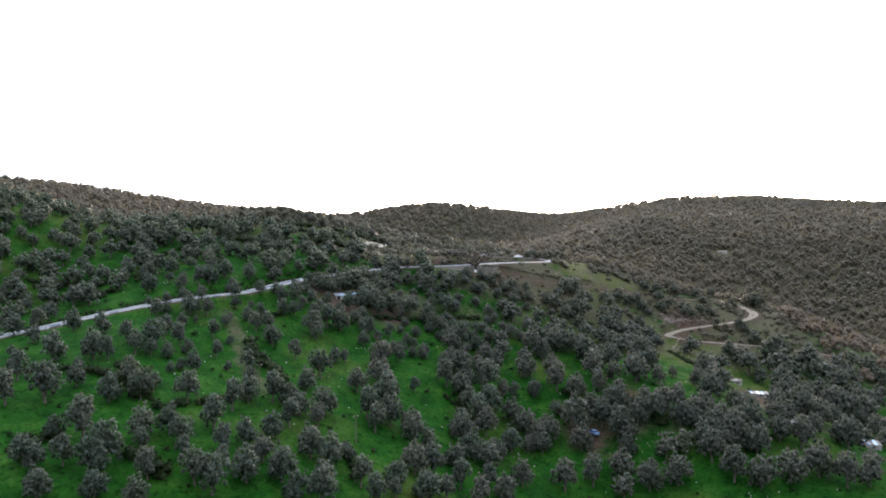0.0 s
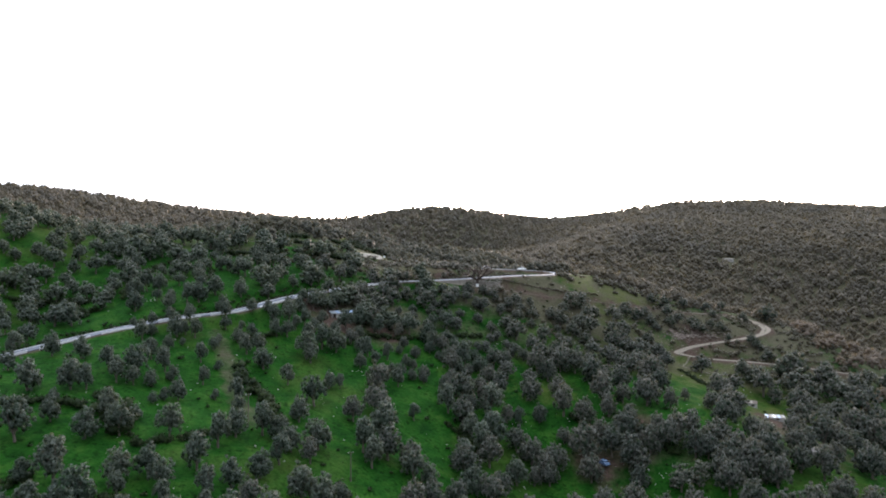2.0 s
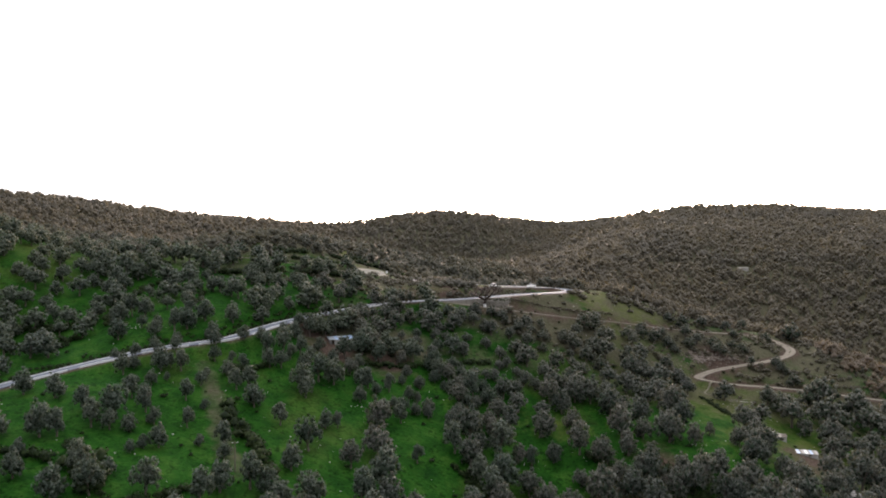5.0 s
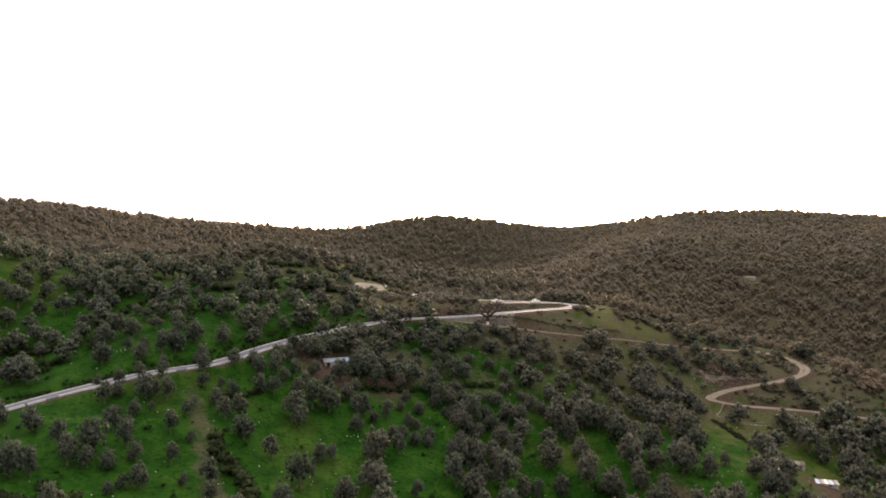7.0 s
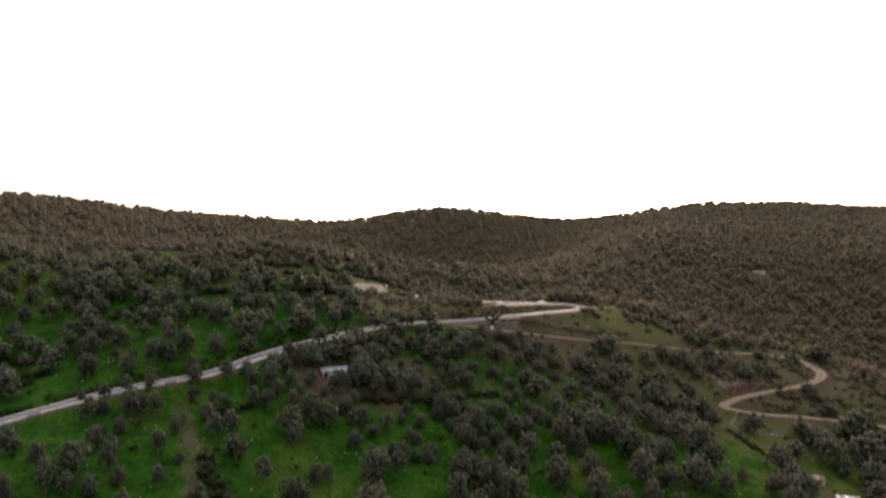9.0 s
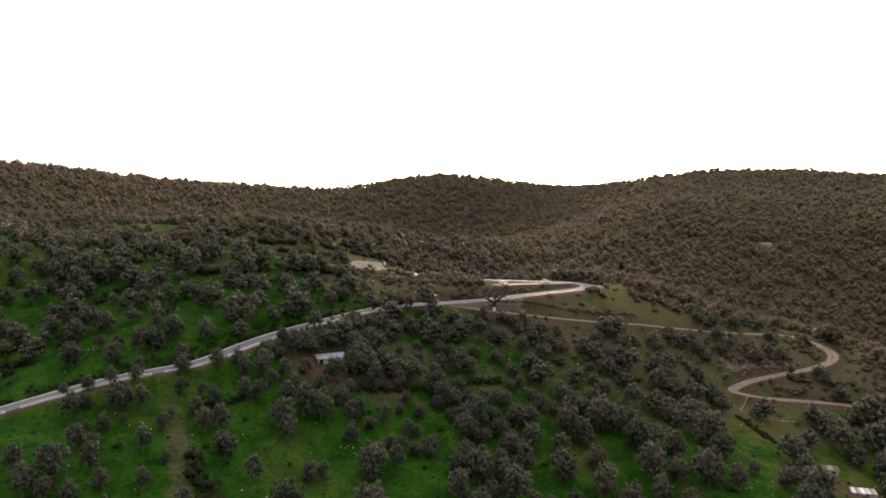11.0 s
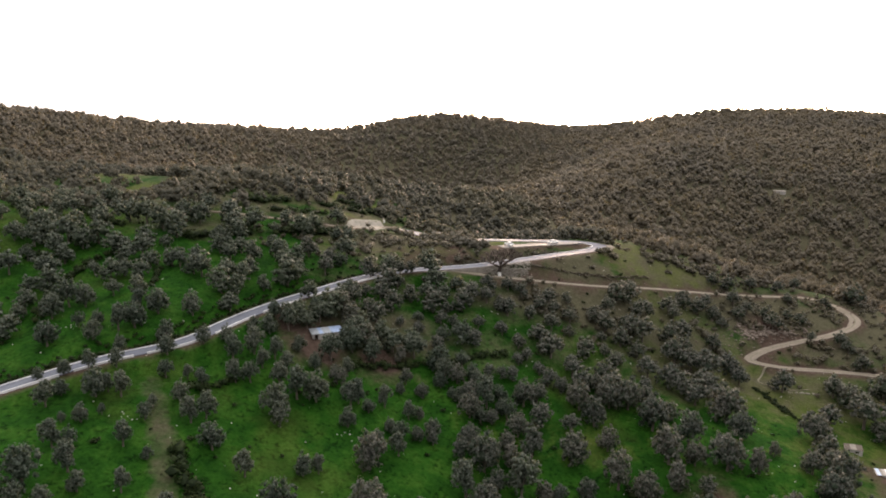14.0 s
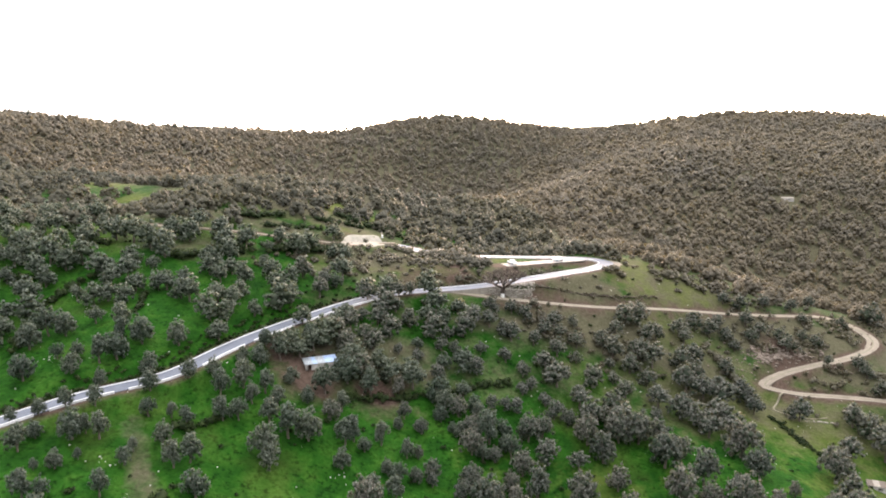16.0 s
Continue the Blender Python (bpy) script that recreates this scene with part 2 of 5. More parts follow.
FAR_HIGH = np.array([
    [101.8, 0.6, 69.5, -21.1, -54.4, 94.8, -21.4, 46.0, -47.2, 42.7],
    [69.9, -58.7, -6.3, 99.8, -84.0, 20.3, 3.5, 5.9, 52.8, 53.5],
    [-50.6, 74.9, 17.6, -38.5, 138.2, -27.3, 91.8, 19.3, 0.1, -15.3],
    [74.0, -27.1, 7.3, -26.8, 5.5, -19.1, -14.1, -25.4, 41.7, 13.0],
    [-4.9, -41.0, 94.3, 18.1, 35.3, 25.8, 44.7, 28.1, 19.8, 7.9],
])
FAR = np.vstack([FAR_LOW, FAR_HIGH])
NEAR_X, NEAR_Y, NEAR_R = -150 + 45 * np.arange(8), 150 + 45 * np.arange(6), 45.0
NEAR = np.array([
    [5.9, -7.3, 13.6, -6.1, 7.3, -0.2, -1.4, 2.2],
    [-16.4, 9.2, -15.4, 16.1, -27.4, -3.2, -6.9, 6.9],
    [-19.3, 3.6, -6.7, -1.3, 3.3, 20.4, -1.0, -10.5],
    [-9.1, -12.0, 11.6, -10.5, -3.7, -16.6, 4.8, -4.2],
    [0.8, 1.3, -15.7, 9.0, 24.6, 4.0, 1.7, 20.4],
    [-27.6, 4.8, 7.4, -9.1, -16.0, 23.2, 0.0, 11.4],
])

# single rises and hollows: place, half widths, height
KNOLLS = [(-74, 408, 40, 30, -5.0), (-226, 1252, 130, 130, -16.0), (-50, 965, 110, 90, 3.0)]


def swell(x, y, cx, cy, r, h):
    gx = np.exp(-(((x[:, None] - cx) / r) ** 2) / 1.6)
    gy = np.exp(-(((y[:, None] - cy) / r) ** 2) / 1.6)
    return np.einsum("ni,ij,nj->n", gy, h, gx)


def hills(x, y):
    x, y = np.atleast_1d(np.asarray(x, float)), np.atleast_1d(np.asarray(y, float))
    z = BASE + swell(x, y, FAR_X, FAR_Y, FAR_R, FAR) + swell(x, y, NEAR_X, NEAR_Y, NEAR_R, NEAR)
    for cx, cy, rx, ry, h in KNOLLS:
        z = z + h * np.exp(-((x - cx) / rx) ** 2 - ((y - cy) / ry) ** 2)
    return z


def ripples(x, y):
    """Small hummocks and old terrace steps."""
    z = 0.45 * np.sin(x * 0.11 + 1.3 * np.sin(y * 0.05)) * np.sin(y * 0.13 + 0.8 * np.sin(x * 0.07))
    return z + 0.22 * np.sin(x * 0.31 + y * 0.17) * np.sin(y * 0.29 - x * 0.11)


def smooth_line(points, step):
    """A rounded line through the points, as evenly spaced places."""
    p = np.array(points, float)
    p = np.vstack([2 * p[0] - p[1], p, 2 * p[-1] - p[-2]])
    out = []
    for a, b, c, d in zip(p[:-3], p[1:-2], p[2:-1], p[3:]):
        n = max(2, int(np.linalg.norm(c - b) / 0.5))
        t = np.linspace(0, 1, n, endpoint=False)[:, None]
        out.append(0.5 * (2 * b + (c - a) * t + (2 * a - 5 * b + 4 * c - d) * t ** 2 + (3 * b - a - 3 * c + d) * t ** 3))
    q = np.vstack([*out, p[-2:-1]])
    s = np.concatenate([[0], np.cumsum(np.linalg.norm(np.diff(q, axis=0), axis=1))])
    u = np.linspace(0, s[-1], max(2, int(s[-1] / step) + 1))
    return np.stack([np.interp(u, s, q[:, 0]), np.interp(u, s, q[:, 1])], 1)


def eased(v, n):
    k = np.ones(n) / n
    return np.convolve(np.pad(v, n // 2, mode="edge"), k, mode="valid")[: len(v)]


ROAD = smooth_line([(-190, 150), (-150, 187), (-122, 213), (-98, 232), (-85, 242), (-70, 252), (-61, 265), (-49, 281), (-33, 299),
                    (-20, 308), (-2, 313), (11, 317), (27, 325), (40, 334), (50, 342), (55, 349), (50, 354.5), (36, 352.6),
                    (19, 349.5), (4, 346.5), (-10, 350), (-24, 358)], 1.5)
TRACK = smooth_line([(-4, 312.4), (5, 311.3), (13, 311), (27, 312.4), (46, 317.4), (72, 328.5), (99, 337.4), (122, 344), (135, 347.5),
                     (142, 342.6), (145, 334.6), (143.5, 329), (138, 324.4), (128.5, 320.3), (117.5, 317), (106.4, 312.7), (98.5, 308.4),
                     (97.3, 305.2), (102.5, 303.7), (119, 304.2), (133, 303.7), (148, 303), (160.3, 303.3), (174, 306), (186, 310), (195.6, 315.2), (212, 324), (240, 336)], 1.5)
LOT = smooth_line([(-24, 358), (-33, 350), (-38.5, 341.5), (-50.4, 340.4), (-57.3, 338.4), (-71, 335.5), (-84, 334), (-97.5, 332), (-110, 334.5), (-118, 338.5), (-127, 345)], 1.5)
WAYS = []      # centre line, half width, height along it
LAY_BY = smooth_line([(16, 332.2), (22, 335.2), (30, 340), (39, 346), (46, 350.5)], 1.5)
for line, half in ((ROAD, 3.2), (TRACK, 2.0), (LOT, 2.0), (LAY_BY, 3.2)):
    WAYS.append((line, half, eased(hills(line[:, 0], line[:, 1]), 15)))


def beside(x, y, line):
    """How far each place lies from a line, and the nearest place of it."""
    dist, near = np.full(len(x), 1e9), np.zeros(len(x), int)
    for k in range(0, len(x), 4000):
        d = np.hypot(x[k:k + 4000, None] - line[:, 0], y[k:k + 4000, None] - line[:, 1])
        near[k:k + 4000] = d.argmin(1)
        dist[k:k + 4000] = d.min(1)
    return dist, near


def height(x, y):
    x, y = np.atleast_1d(np.asarray(x, float)), np.atleast_1d(np.asarray(y, float))
    z = hills(x, y) + ripples(x, y)
    close = (np.abs(x) < 260) & (y > 130) & (y < 400)
    for k, flat, bank in ((3, 1.2, 4.0), (2, 1.2, 4.0), (0, 1.2, 4.0), (1, 0.6, 1.8)):
        line, half, level = WAYS[k]
        dist, near = beside(x[close], y[close], line)
        f = np.clip((dist - half - flat) / bank, 0, 1)
        f = f * f * (3 - 2 * f)
        z[close] = level[near] * (1 - f) + z[close] * f
    return z


def axis(lo, hi, step, far_lo, far_hi):
    """Even steps between lo and hi, ever longer ones beyond."""
    mid = list(np.arange(lo, hi + 0.1, step))
    up, s = [], step
    v = hi
    while v < far_hi:
        s = min(s * 1.06, 160)
        v += s
        up.append(v)
    down, s, v = [], step, lo
    while v > far_lo:
        s = min(s * 1.06, 160)
        v -= s
        down.append(v)
    return np.array(down[::-1] + mid + up)


# ---- ground ----
gx, gy = axis(-170, 200, 2.0, -4200, 4200), axis(130, 400, 2.0, -2500, 4500)
XX, YY = np.meshgrid(gx, gy)
px, py = XX.ravel(), YY.ravel()
pz = height(px, py)
nx_, ny_ = len(gx), len(gy)
idx = np.arange(nx_ * ny_).reshape(ny_, nx_)
quads = np.stack([idx[:-1, :-1], idx[:-1, 1:], idx[1:, 1:], idx[1:, :-1]], -1).reshape(-1, 4)
ground = mesh_object("ground", np.stack([px, py, pz], 1).tolist(), quads.tolist(), GROUND, None,
                     "green grassy hillside with patches of bare earth and scrub", True)
tagged(ground, kind="structure", category="ground")
# bare earth round the farm buildings and banks, leaf litter under the woods
BARE = [(-38, 265, 9.5, 0.8), (-22, 267, 10, 0.55), (12, 315.5, 11, 0.6), (0, 322, 12, 0.5), (-47, 270, 6, 0.6), (45, 219, 10, 0.55), (113, 250, 12, 0.5), (109, 319, 9, 0.8), (-36, 349, 9, 0.55), (60, 232, 10, .5),
        (25, 318, 12, 0.45), (-12, 320, 14, 0.4), (60, 330, 16, .25)]
bare = np.zeros(len(px))
for x, y, r, s in BARE:
    bare = np.maximum(bare, s * np.exp(-((px - x) ** 2 + (py - y) ** 2) / r ** 2))
PATH_LINE = smooth_line([(-71.8, 235.8), (-66.3, 226.4), (-61.6, 216.1), (-57.4, 205.5), (-51.7, 195.1), (-47.4, 190.3)], 1.5)
for line, half, level in WAYS:
    dist, near = beside(px, py, line)
    bare = np.maximum(bare, 0.52 * np.clip(1 - (dist - half) / 3.5, 0, 1))
woods = np.clip((py - 395) / 40, 0, 1) * 0.75
woods = np.maximum(woods, 0.36 * np.clip((px - 10) / 60, 0, 1) * np.clip((py - 262) / 30, 0, 1))
for x, y, rx, ry, s in ((112, 329, 34, 16, 0.85), (128, 312, 22, 7, 0.6), (45, 308, 30, 14, 0.75), (18, 301, 26, 9, 0.5), (150, 330, 20, 30, 0.7), (-25, 318, 30, 10, 0.4), (120, 240, 30, 20, 0.36), (60, 222, 20, 12, 0.34), (-60, 345, 60, 10, 0.45), (-60, 368, 50, 15, 0.6), (20, 328, 25, 8, 0.5), (45, 327, 17, 9, 0.6), (75, 304, 38, 20, 0.45), (-30, 300, 25, 10, 0.35), (-25, 333, 34, 12, 0.6), (-90, 320, 30, 14, 0.35), (-22, 279, 32, 13, 0.5), (22, 284, 36, 16, 0.3), (62, 290, 30, 22, 0.36), (-12, 338, 26, 9, 0.75), (40, 322, 18, 6, 0.7), (-100, 345, 40, 12, 0.5)):
    woods = np.maximum(woods, s * np.exp(-((px - x) / rx) ** 2 - ((py - y) / ry) ** 2))
woods = np.maximum(woods, 0.37 * np.clip(1.7 - beside(px, py, PATH_LINE)[0] / 2.4, 0, 1))
for x, y, r in ((-232, 495, 20), (-195, 467, 24), (-160, 435, 22), (-128, 408, 16), (-180, 445, 22), (-143, 412, 20)):
    woods = woods * (1 - 0.6 * np.exp(-((px - x) ** 2 + (py - y) ** 2) / r ** 2))
# dry grass on the spur; haze painted in on right slope and glades
parched_hazed = np.zeros(len(px))
for x, y, rx, ry, s in ((76, 346, 34, 20, 0.75), (95, 295, 55, 26, 0.5), (60, 318, 40, 12, 0.5), (-20, 328, 40, 14, 0.5), (120, 255, 40, 30, 0.4), (30, 250, 30, 10, 0.3), (-75, 385, 50, 28, 0.75), (-190, 458, 45, 26, 0.6), (-140, 415, 30, 16, 0.5), (-43, 364, 16, 12, 0.8), (10, 340, 14, 5, 0.6)):
    parched_hazed = np.maximum(parched_hazed, s * np.exp(-((px - x) / rx) ** 2 - ((py - y) / ry) ** 2))
for name, values in (("bare", bare), ("scrub", woods), ("parched_hazed", parched_hazed)):
    at = ground.data.attributes.new(name, "FLOAT", "POINT")
    at.data.foreach_set("value", values.astype(np.float32))


# ---- roads ----
def ribbon(name, line, level, lo, hi, lift, mat, parent, label="", thick=0.25):
    """A slab along a line, from lo to hi metres to its right."""
    t = np.gradient(line, axis=0)
    t /= np.linalg.norm(t, axis=1)[:, None]
    side = np.stack([t[:, 1], -t[:, 0]], 1)
    vs, fs = [], []
    for p, s, z in zip(line, side, level):
        a, b = p + s * lo, p + s * hi
        vs += [(*a, z + lift), (*b, z + lift), (*b, z + lift - thick), (*a, z + lift - thick)]
    for i in range(len(line) - 1):
        k = 4 * i
        for u, v in ((0, 1), (1, 2), (3, 0)):
            fs.append((k + u, k + v, k + 4 + v, k + 4 + u))
    n = 4 * len(line) - 4
    fs += [(0, 3, 2, 1), (n, n + 1, n + 2, n + 3)]
    return mesh_object(name, vs, fs, mat, parent, label)


road = tagged(new("road"), "narrow grey asphalt road with whitewashed concrete edges", "road", kind="structure")
r_line, r_half, r_level = WAYS[0]
ribbon("asphalt", r_line, r_level, -2.6, 2.6, 0.16, ASPHALT, road)
ribbon("edge_strip", r_line, r_level, -2.86, -2.6, 0.34, CONCRETE, road, "pale concrete edge strip")
# low whitewashed parapets along the downhill side, with gaps between them
last = int(np.argmin(np.hypot(r_line[:, 0] + 18, r_line[:, 1] - 309)))
for k in range(0, last - 9, 11):
    ribbon("parapet", r_line[k:k + 10], r_level[k:k + 10], 2.65, 2.95, 0.52, CONCRETE, road, "low whitewashed parapet", 0.9)
# masonry that holds up the road's edge where the track leaves it
below = [k for k in range(len(r_line)) if -22 < r_line[k, 0] < 32 and r_line[k, 1] < 330]
ribbon("retaining_edge", r_line[below], r_level[below], 2.3, 2.64, 0.12, STONE, road, "rough stone retaining edge", 2.4)
t_line, t_half, t_level = WAYS[1]
track = tagged(new("dirt_track"), "pale winding dirt track with a worn crown", "track", kind="structure")
ribbon("wheel_lane", t_line, t_level, -1.9, -0.25, 0.12, DIRT, track)
ribbon("wheel_lane", t_line, t_level, 0.25, 1.9, 0.12, DIRT, track)
ribbon("crown_strip", t_line, t_level, -0.25, 0.25, 0.135, WORN, track, "half-grown strip between the wheel lanes")
l_line, l_half, l_level = WAYS[2]
lane = tagged(new("dirt_lane"), "pale dirt lane to a bare parking place", "track", kind="structure")
ribbon("surface", l_line, l_level, -1.1, 1.1, 0.12, DIRT, lane)
b_line, b_half, b_level = WAYS[3]
lay_by = tagged(new("lay_by"), "pale paved lay-by inside the hairpin bend", "road", kind="structure")
ribbon("paving", b_line, b_level, -3.0, 2.6, 0.14, PAVING, lay_by)


def footpath(points, half, mat, label):
    """A thin trodden path that follows the ground."""
    line = smooth_line(points, 1.0)
    path = tagged(new("footpath"), label, "path", kind="structure")
    ribbon("surface", line, height(line[:, 0], line[:, 1]), -half, half, 0.07, mat, path)


footpath([(101.2, 302.0), (98.6, 300.1), (95.6, 296.2), (98.2, 294.6), (103.2, 293.6), (111, 294.6)], 0.3, WORN, "narrow pale path below the dirt track")
footpath([(-29.3, 363.8), (-30.2, 371), (-31.1, 379), (-32.3, 388)], 0.45, DIRT, "narrow pale path from the parking place down the slope")


# ---- trees ----
ICO = bmesh.new()
bmesh.ops.create_icosphere(ICO, subdivisions=1, radius=1.0)
ICO_V = np.array([v.co[:] for v in ICO.verts])
ICO_F = np.array([[v.index for v in f.verts] for f in ICO.faces])
ICO.free()
rng = np.random.default_rng(7)


OCTA_V = np.array([(1, 0, 0), (0, 1, 0), (-1, 0, 0), (0, -1, 0), (0, 0, 1), (0, 0, -1)], float)
OCTA_F = np.array([(0, 1, 4), (1, 2, 4), (2, 3, 4), (3, 0, 4), (1, 0, 5), (2, 1, 5), (3, 2, 5), (0, 3, 5)])


def tufts(rng, centres, radii, leaves, size, core=0.8, squash=0.85, form=None, middle=None):
    """Foliage clumps: a small rough core each, shingled with little leaf sprays that lie along it. middle: the crown's centre."""
    V, F, K, N, n = [], [], [], [], 0
    base_v, base_f = form or (ICO_V, ICO_F)
    for c, r in zip(centres, radii):
        s = np.array([1, 1, squash])
        v = base_v * (r * core * rng.uniform(0.85, 1.12, (len(base_v), 1))) * s + c
        V.append(v)
        away = np.zeros(3) if middle is None else (c - middle) / (np.linalg.norm(c - middle) + 0.3)
        N.append((v - c) / r + away * 0.5)
        F.append(base_f + n)
        # slot 1, the core: tree crowns give it the shade-darkened leaf colour
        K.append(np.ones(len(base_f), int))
        n += len(v)
        if leaves:
            d = rng.normal(size=(leaves, 3))
            d[:, 2] = d[:, 2] * 0.9 + 0.4
            d /= np.linalg.norm(d, axis=1)[:, None]
            o = c + d * s * r * rng.uniform(0.62, 1.32, (leaves, 1))
            a = np.cross(d, rng.normal(size=(leaves, 3)))
            a /= np.linalg.norm(a, axis=1)[:, None]
            b = np.cross(d, a) + d * rng.uniform(-0.6, 0.9, (leaves, 1))
            k = size * rng.uniform(0.6, 1.4, (leaves, 1))
            tri = np.stack([o - a * k * 0.6 - b * k * 0.4, o + a * k * 0.6 - b * k * 0.35, o + b * k * 0.75], 1).reshape(-1, 3)
            V.append(tri)
            N.append(np.repeat(d + rng.normal(size=(leaves, 3)) * 0.25 + away * 0.5, 3, axis=0))
            F.append(np.arange(leaves)[:, None] * 3 + n + np.arange(3))
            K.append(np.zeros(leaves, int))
            n += 3 * leaves
    N = np.vstack(N)
    N = N / (np.linalg.norm(N, axis=1)[:, None] + 1e-9) + (0, 0, 0.25)
    return np.vstack(V), np.vstack(F), np.concatenate(K), N / (np.linalg.norm(N, axis=1)[:, None] + 1e-9)


def fast_mesh(name, V, F, mat, smooth=False, second=None, slots=None, normals=None):
    me = bpy.data.meshes.new(name)
    me.vertices.add(len(V))
    me.vertices.foreach_set("co", np.asarray(V, np.float32).ravel())
    me.loops.add(len(F) * 3)
    me.loops.foreach_set("vertex_index", np.asarray(F, np.int32).ravel())
    me.polygons.add(len(F))
    me.polygons.foreach_set("loop_start", np.arange(0, len(F) * 3, 3, dtype=np.int32))
    me.update(calc_edges=True)
    me.materials.append(mat)
    if second:
        me.materials.append(second)
        me.polygons.foreach_set("material_index", np.asarray(slots, np.int32))
    if smooth or normals is not None:
        me.shade_smooth()
    if normals is not None:
        me.normals_split_custom_set_from_vertices(normals.tolist())
    return me


def limb(V, F, a, b, r0, r1, sides=6, bend=0.0, steps=3):
    """A tapered, slightly bent limb from a to b."""
    a, b = np.array(a, float), np.array(b, float)
    w = b - a
    u = np.cross(w, (0.3, 0.9, 0.1))
    u /= np.linalg.norm(u)
    v = np.cross(w, u)
    v /= np.linalg.norm(v)
    base = sum(len(x) for x in V)
    ring = []
    for i in range(steps + 1):
        t = i / steps
        c = a + w * t + u * bend * math.sin(math.pi * t)
        r = r0 + (r1 - r0) * t
        for k in range(sides):
            q = 2 * math.pi * k / sides
            ring.append(c + r * (math.cos(q) * u + math.sin(q) * v))
    V.append(np.array(ring))
    fs = []
    for i in range(steps):
        for k in range(sides):
            p, q = base + i * sides + k, base + i * sides + (k + 1) % sides
            fs += [(p, q, q + sides), (p, q + sides, p + sides)]
    F.append(np.array(fs))


def crown_places(rng, tall, wide, heads, lobes):
    """Where the lobes of a crown sit: a few domes side by side, each with a heart and lobes over its upper and outer side."""
    cs, rs = [], []
    for k in range(heads):
        q = 2 * math.pi * (k + rng.uniform(-0.3, 0.3)) / max(1, heads - 1)
        out = 0.0 if k == heads - 1 else wide * rng.uniform(0.19, 0.27)
        r = wide * rng.uniform(0.20, 0.26)
        h = np.array([math.cos(q) * out, math.sin(q) * out, tall * (rng.uniform(0.24, 0.54) if out else 0.62)])
        cs.append(h)
        rs.append(r)
        for j in range(lobes):
            u, a = 1 - 1.75 * (j + rng.uniform(0.2, 0.8)) / lobes, 2.4 * j + rng.uniform(-0.5, 0.5)
            w = math.sqrt(max(0, 1 - u * u))
            cs.append(h + np.array([math.cos(a) * w, math.sin(a) * w, u * 1.1]) * r * rng.uniform(0.7, 1.3))
            rs.append(wide * rng.uniform(0.05, 0.125))
    return np.array(cs), np.array(rs)


def tree_kind(seed, tall, wide, heads, lobes, leaf, leaves=24):
    """A spreading evergreen tree: forked trunk and an uneven, domed crown of clumps."""
    rng = np.random.default_rng(seed)
    tree = new("tree")
    V, F = [], []
    fork = tall * rng.uniform(0.12, 0.2)
    lean = rng.uniform(-0.25, 0.25, 2)
    limb(V, F, (0, 0, -0.8), (lean[0], lean[1], fork), 0.32, 0.22, 7, 0.08)
    for k in range(4):
        q = 2 * math.pi * (k + rng.uniform(-0.3, 0.3)) / 4
        out = wide * rng.uniform(0.18, 0.3)
        tip = np.array([math.cos(q) * out, math.sin(q) * out, tall * rng.uniform(0.5, 0.7)])
        limb(V, F, (lean[0], lean[1], fork - 0.1), tip, 0.17, 0.05, 5, rng.uniform(-0.3, 0.3))
    trunk = new("trunk", fast_mesh("trunk", np.vstack(V), np.vstack(F), BARK, True))
    trunk.parent = tree
    cs, rs = crown_places(rng, tall, wide, heads, lobes)
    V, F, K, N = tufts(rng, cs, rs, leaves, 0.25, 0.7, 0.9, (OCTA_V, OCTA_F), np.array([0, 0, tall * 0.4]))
    # second slot: clump cores, coloured darker for shade inside the crown
    crown = new("crown", fast_mesh("crown", V, F, leaf, True, LEAF_SHADED, K, N))
    crown.parent = tree
    return tagged(tree, "grey-green evergreen tree with a dense clumpy crown", "tree", "trees on the slope")


# four olives, then four whose leaf colour has the glare painted in
KINDS = [tree_kind(11, 6.4, 6.2, 5, 16, LEAF), tree_kind(12, 7.0, 6.4, 4, 19, LEAF), tree_kind(13, 6.0, 6.0, 5, 15, LEAF), tree_kind(14, 7.6, 5.4, 4, 19, LEAF),
         tree_kind(15, 7.0, 6.0, 3, 22, LEAF_GLARE), tree_kind(16, 5.6, 6.6, 5, 16, LEAF_GLARE), tree_kind(17, 6.4, 5.8, 4, 18, LEAF_GLARE), tree_kind(18, 6.6, 6.8, 6, 14, LEAF_GLARE)]
USED = set()


def plant(x, y, size, k, turn):
    """One tree of kind k, `size` times its height, at a place on the slope."""
    z = float(height(x, y)[0]) - 0.05
    m = pose(x, y, z, 0, 0, turn)
    if k not in USED:
        USED.add(k)
        ob = KINDS[k]
        ob.matrix_basis = m
    else:
        ob = copy_thing(KINDS[k], m)
    ob.scale = (size * 0.96, size * 0.96, size * 1.2)
    return ob


def clear_of_ways(x, y, gap):
    return min(float(beside(np.array([x]), np.array([y]), line)[0][0]) - half for line, half, level in WAYS) > gap


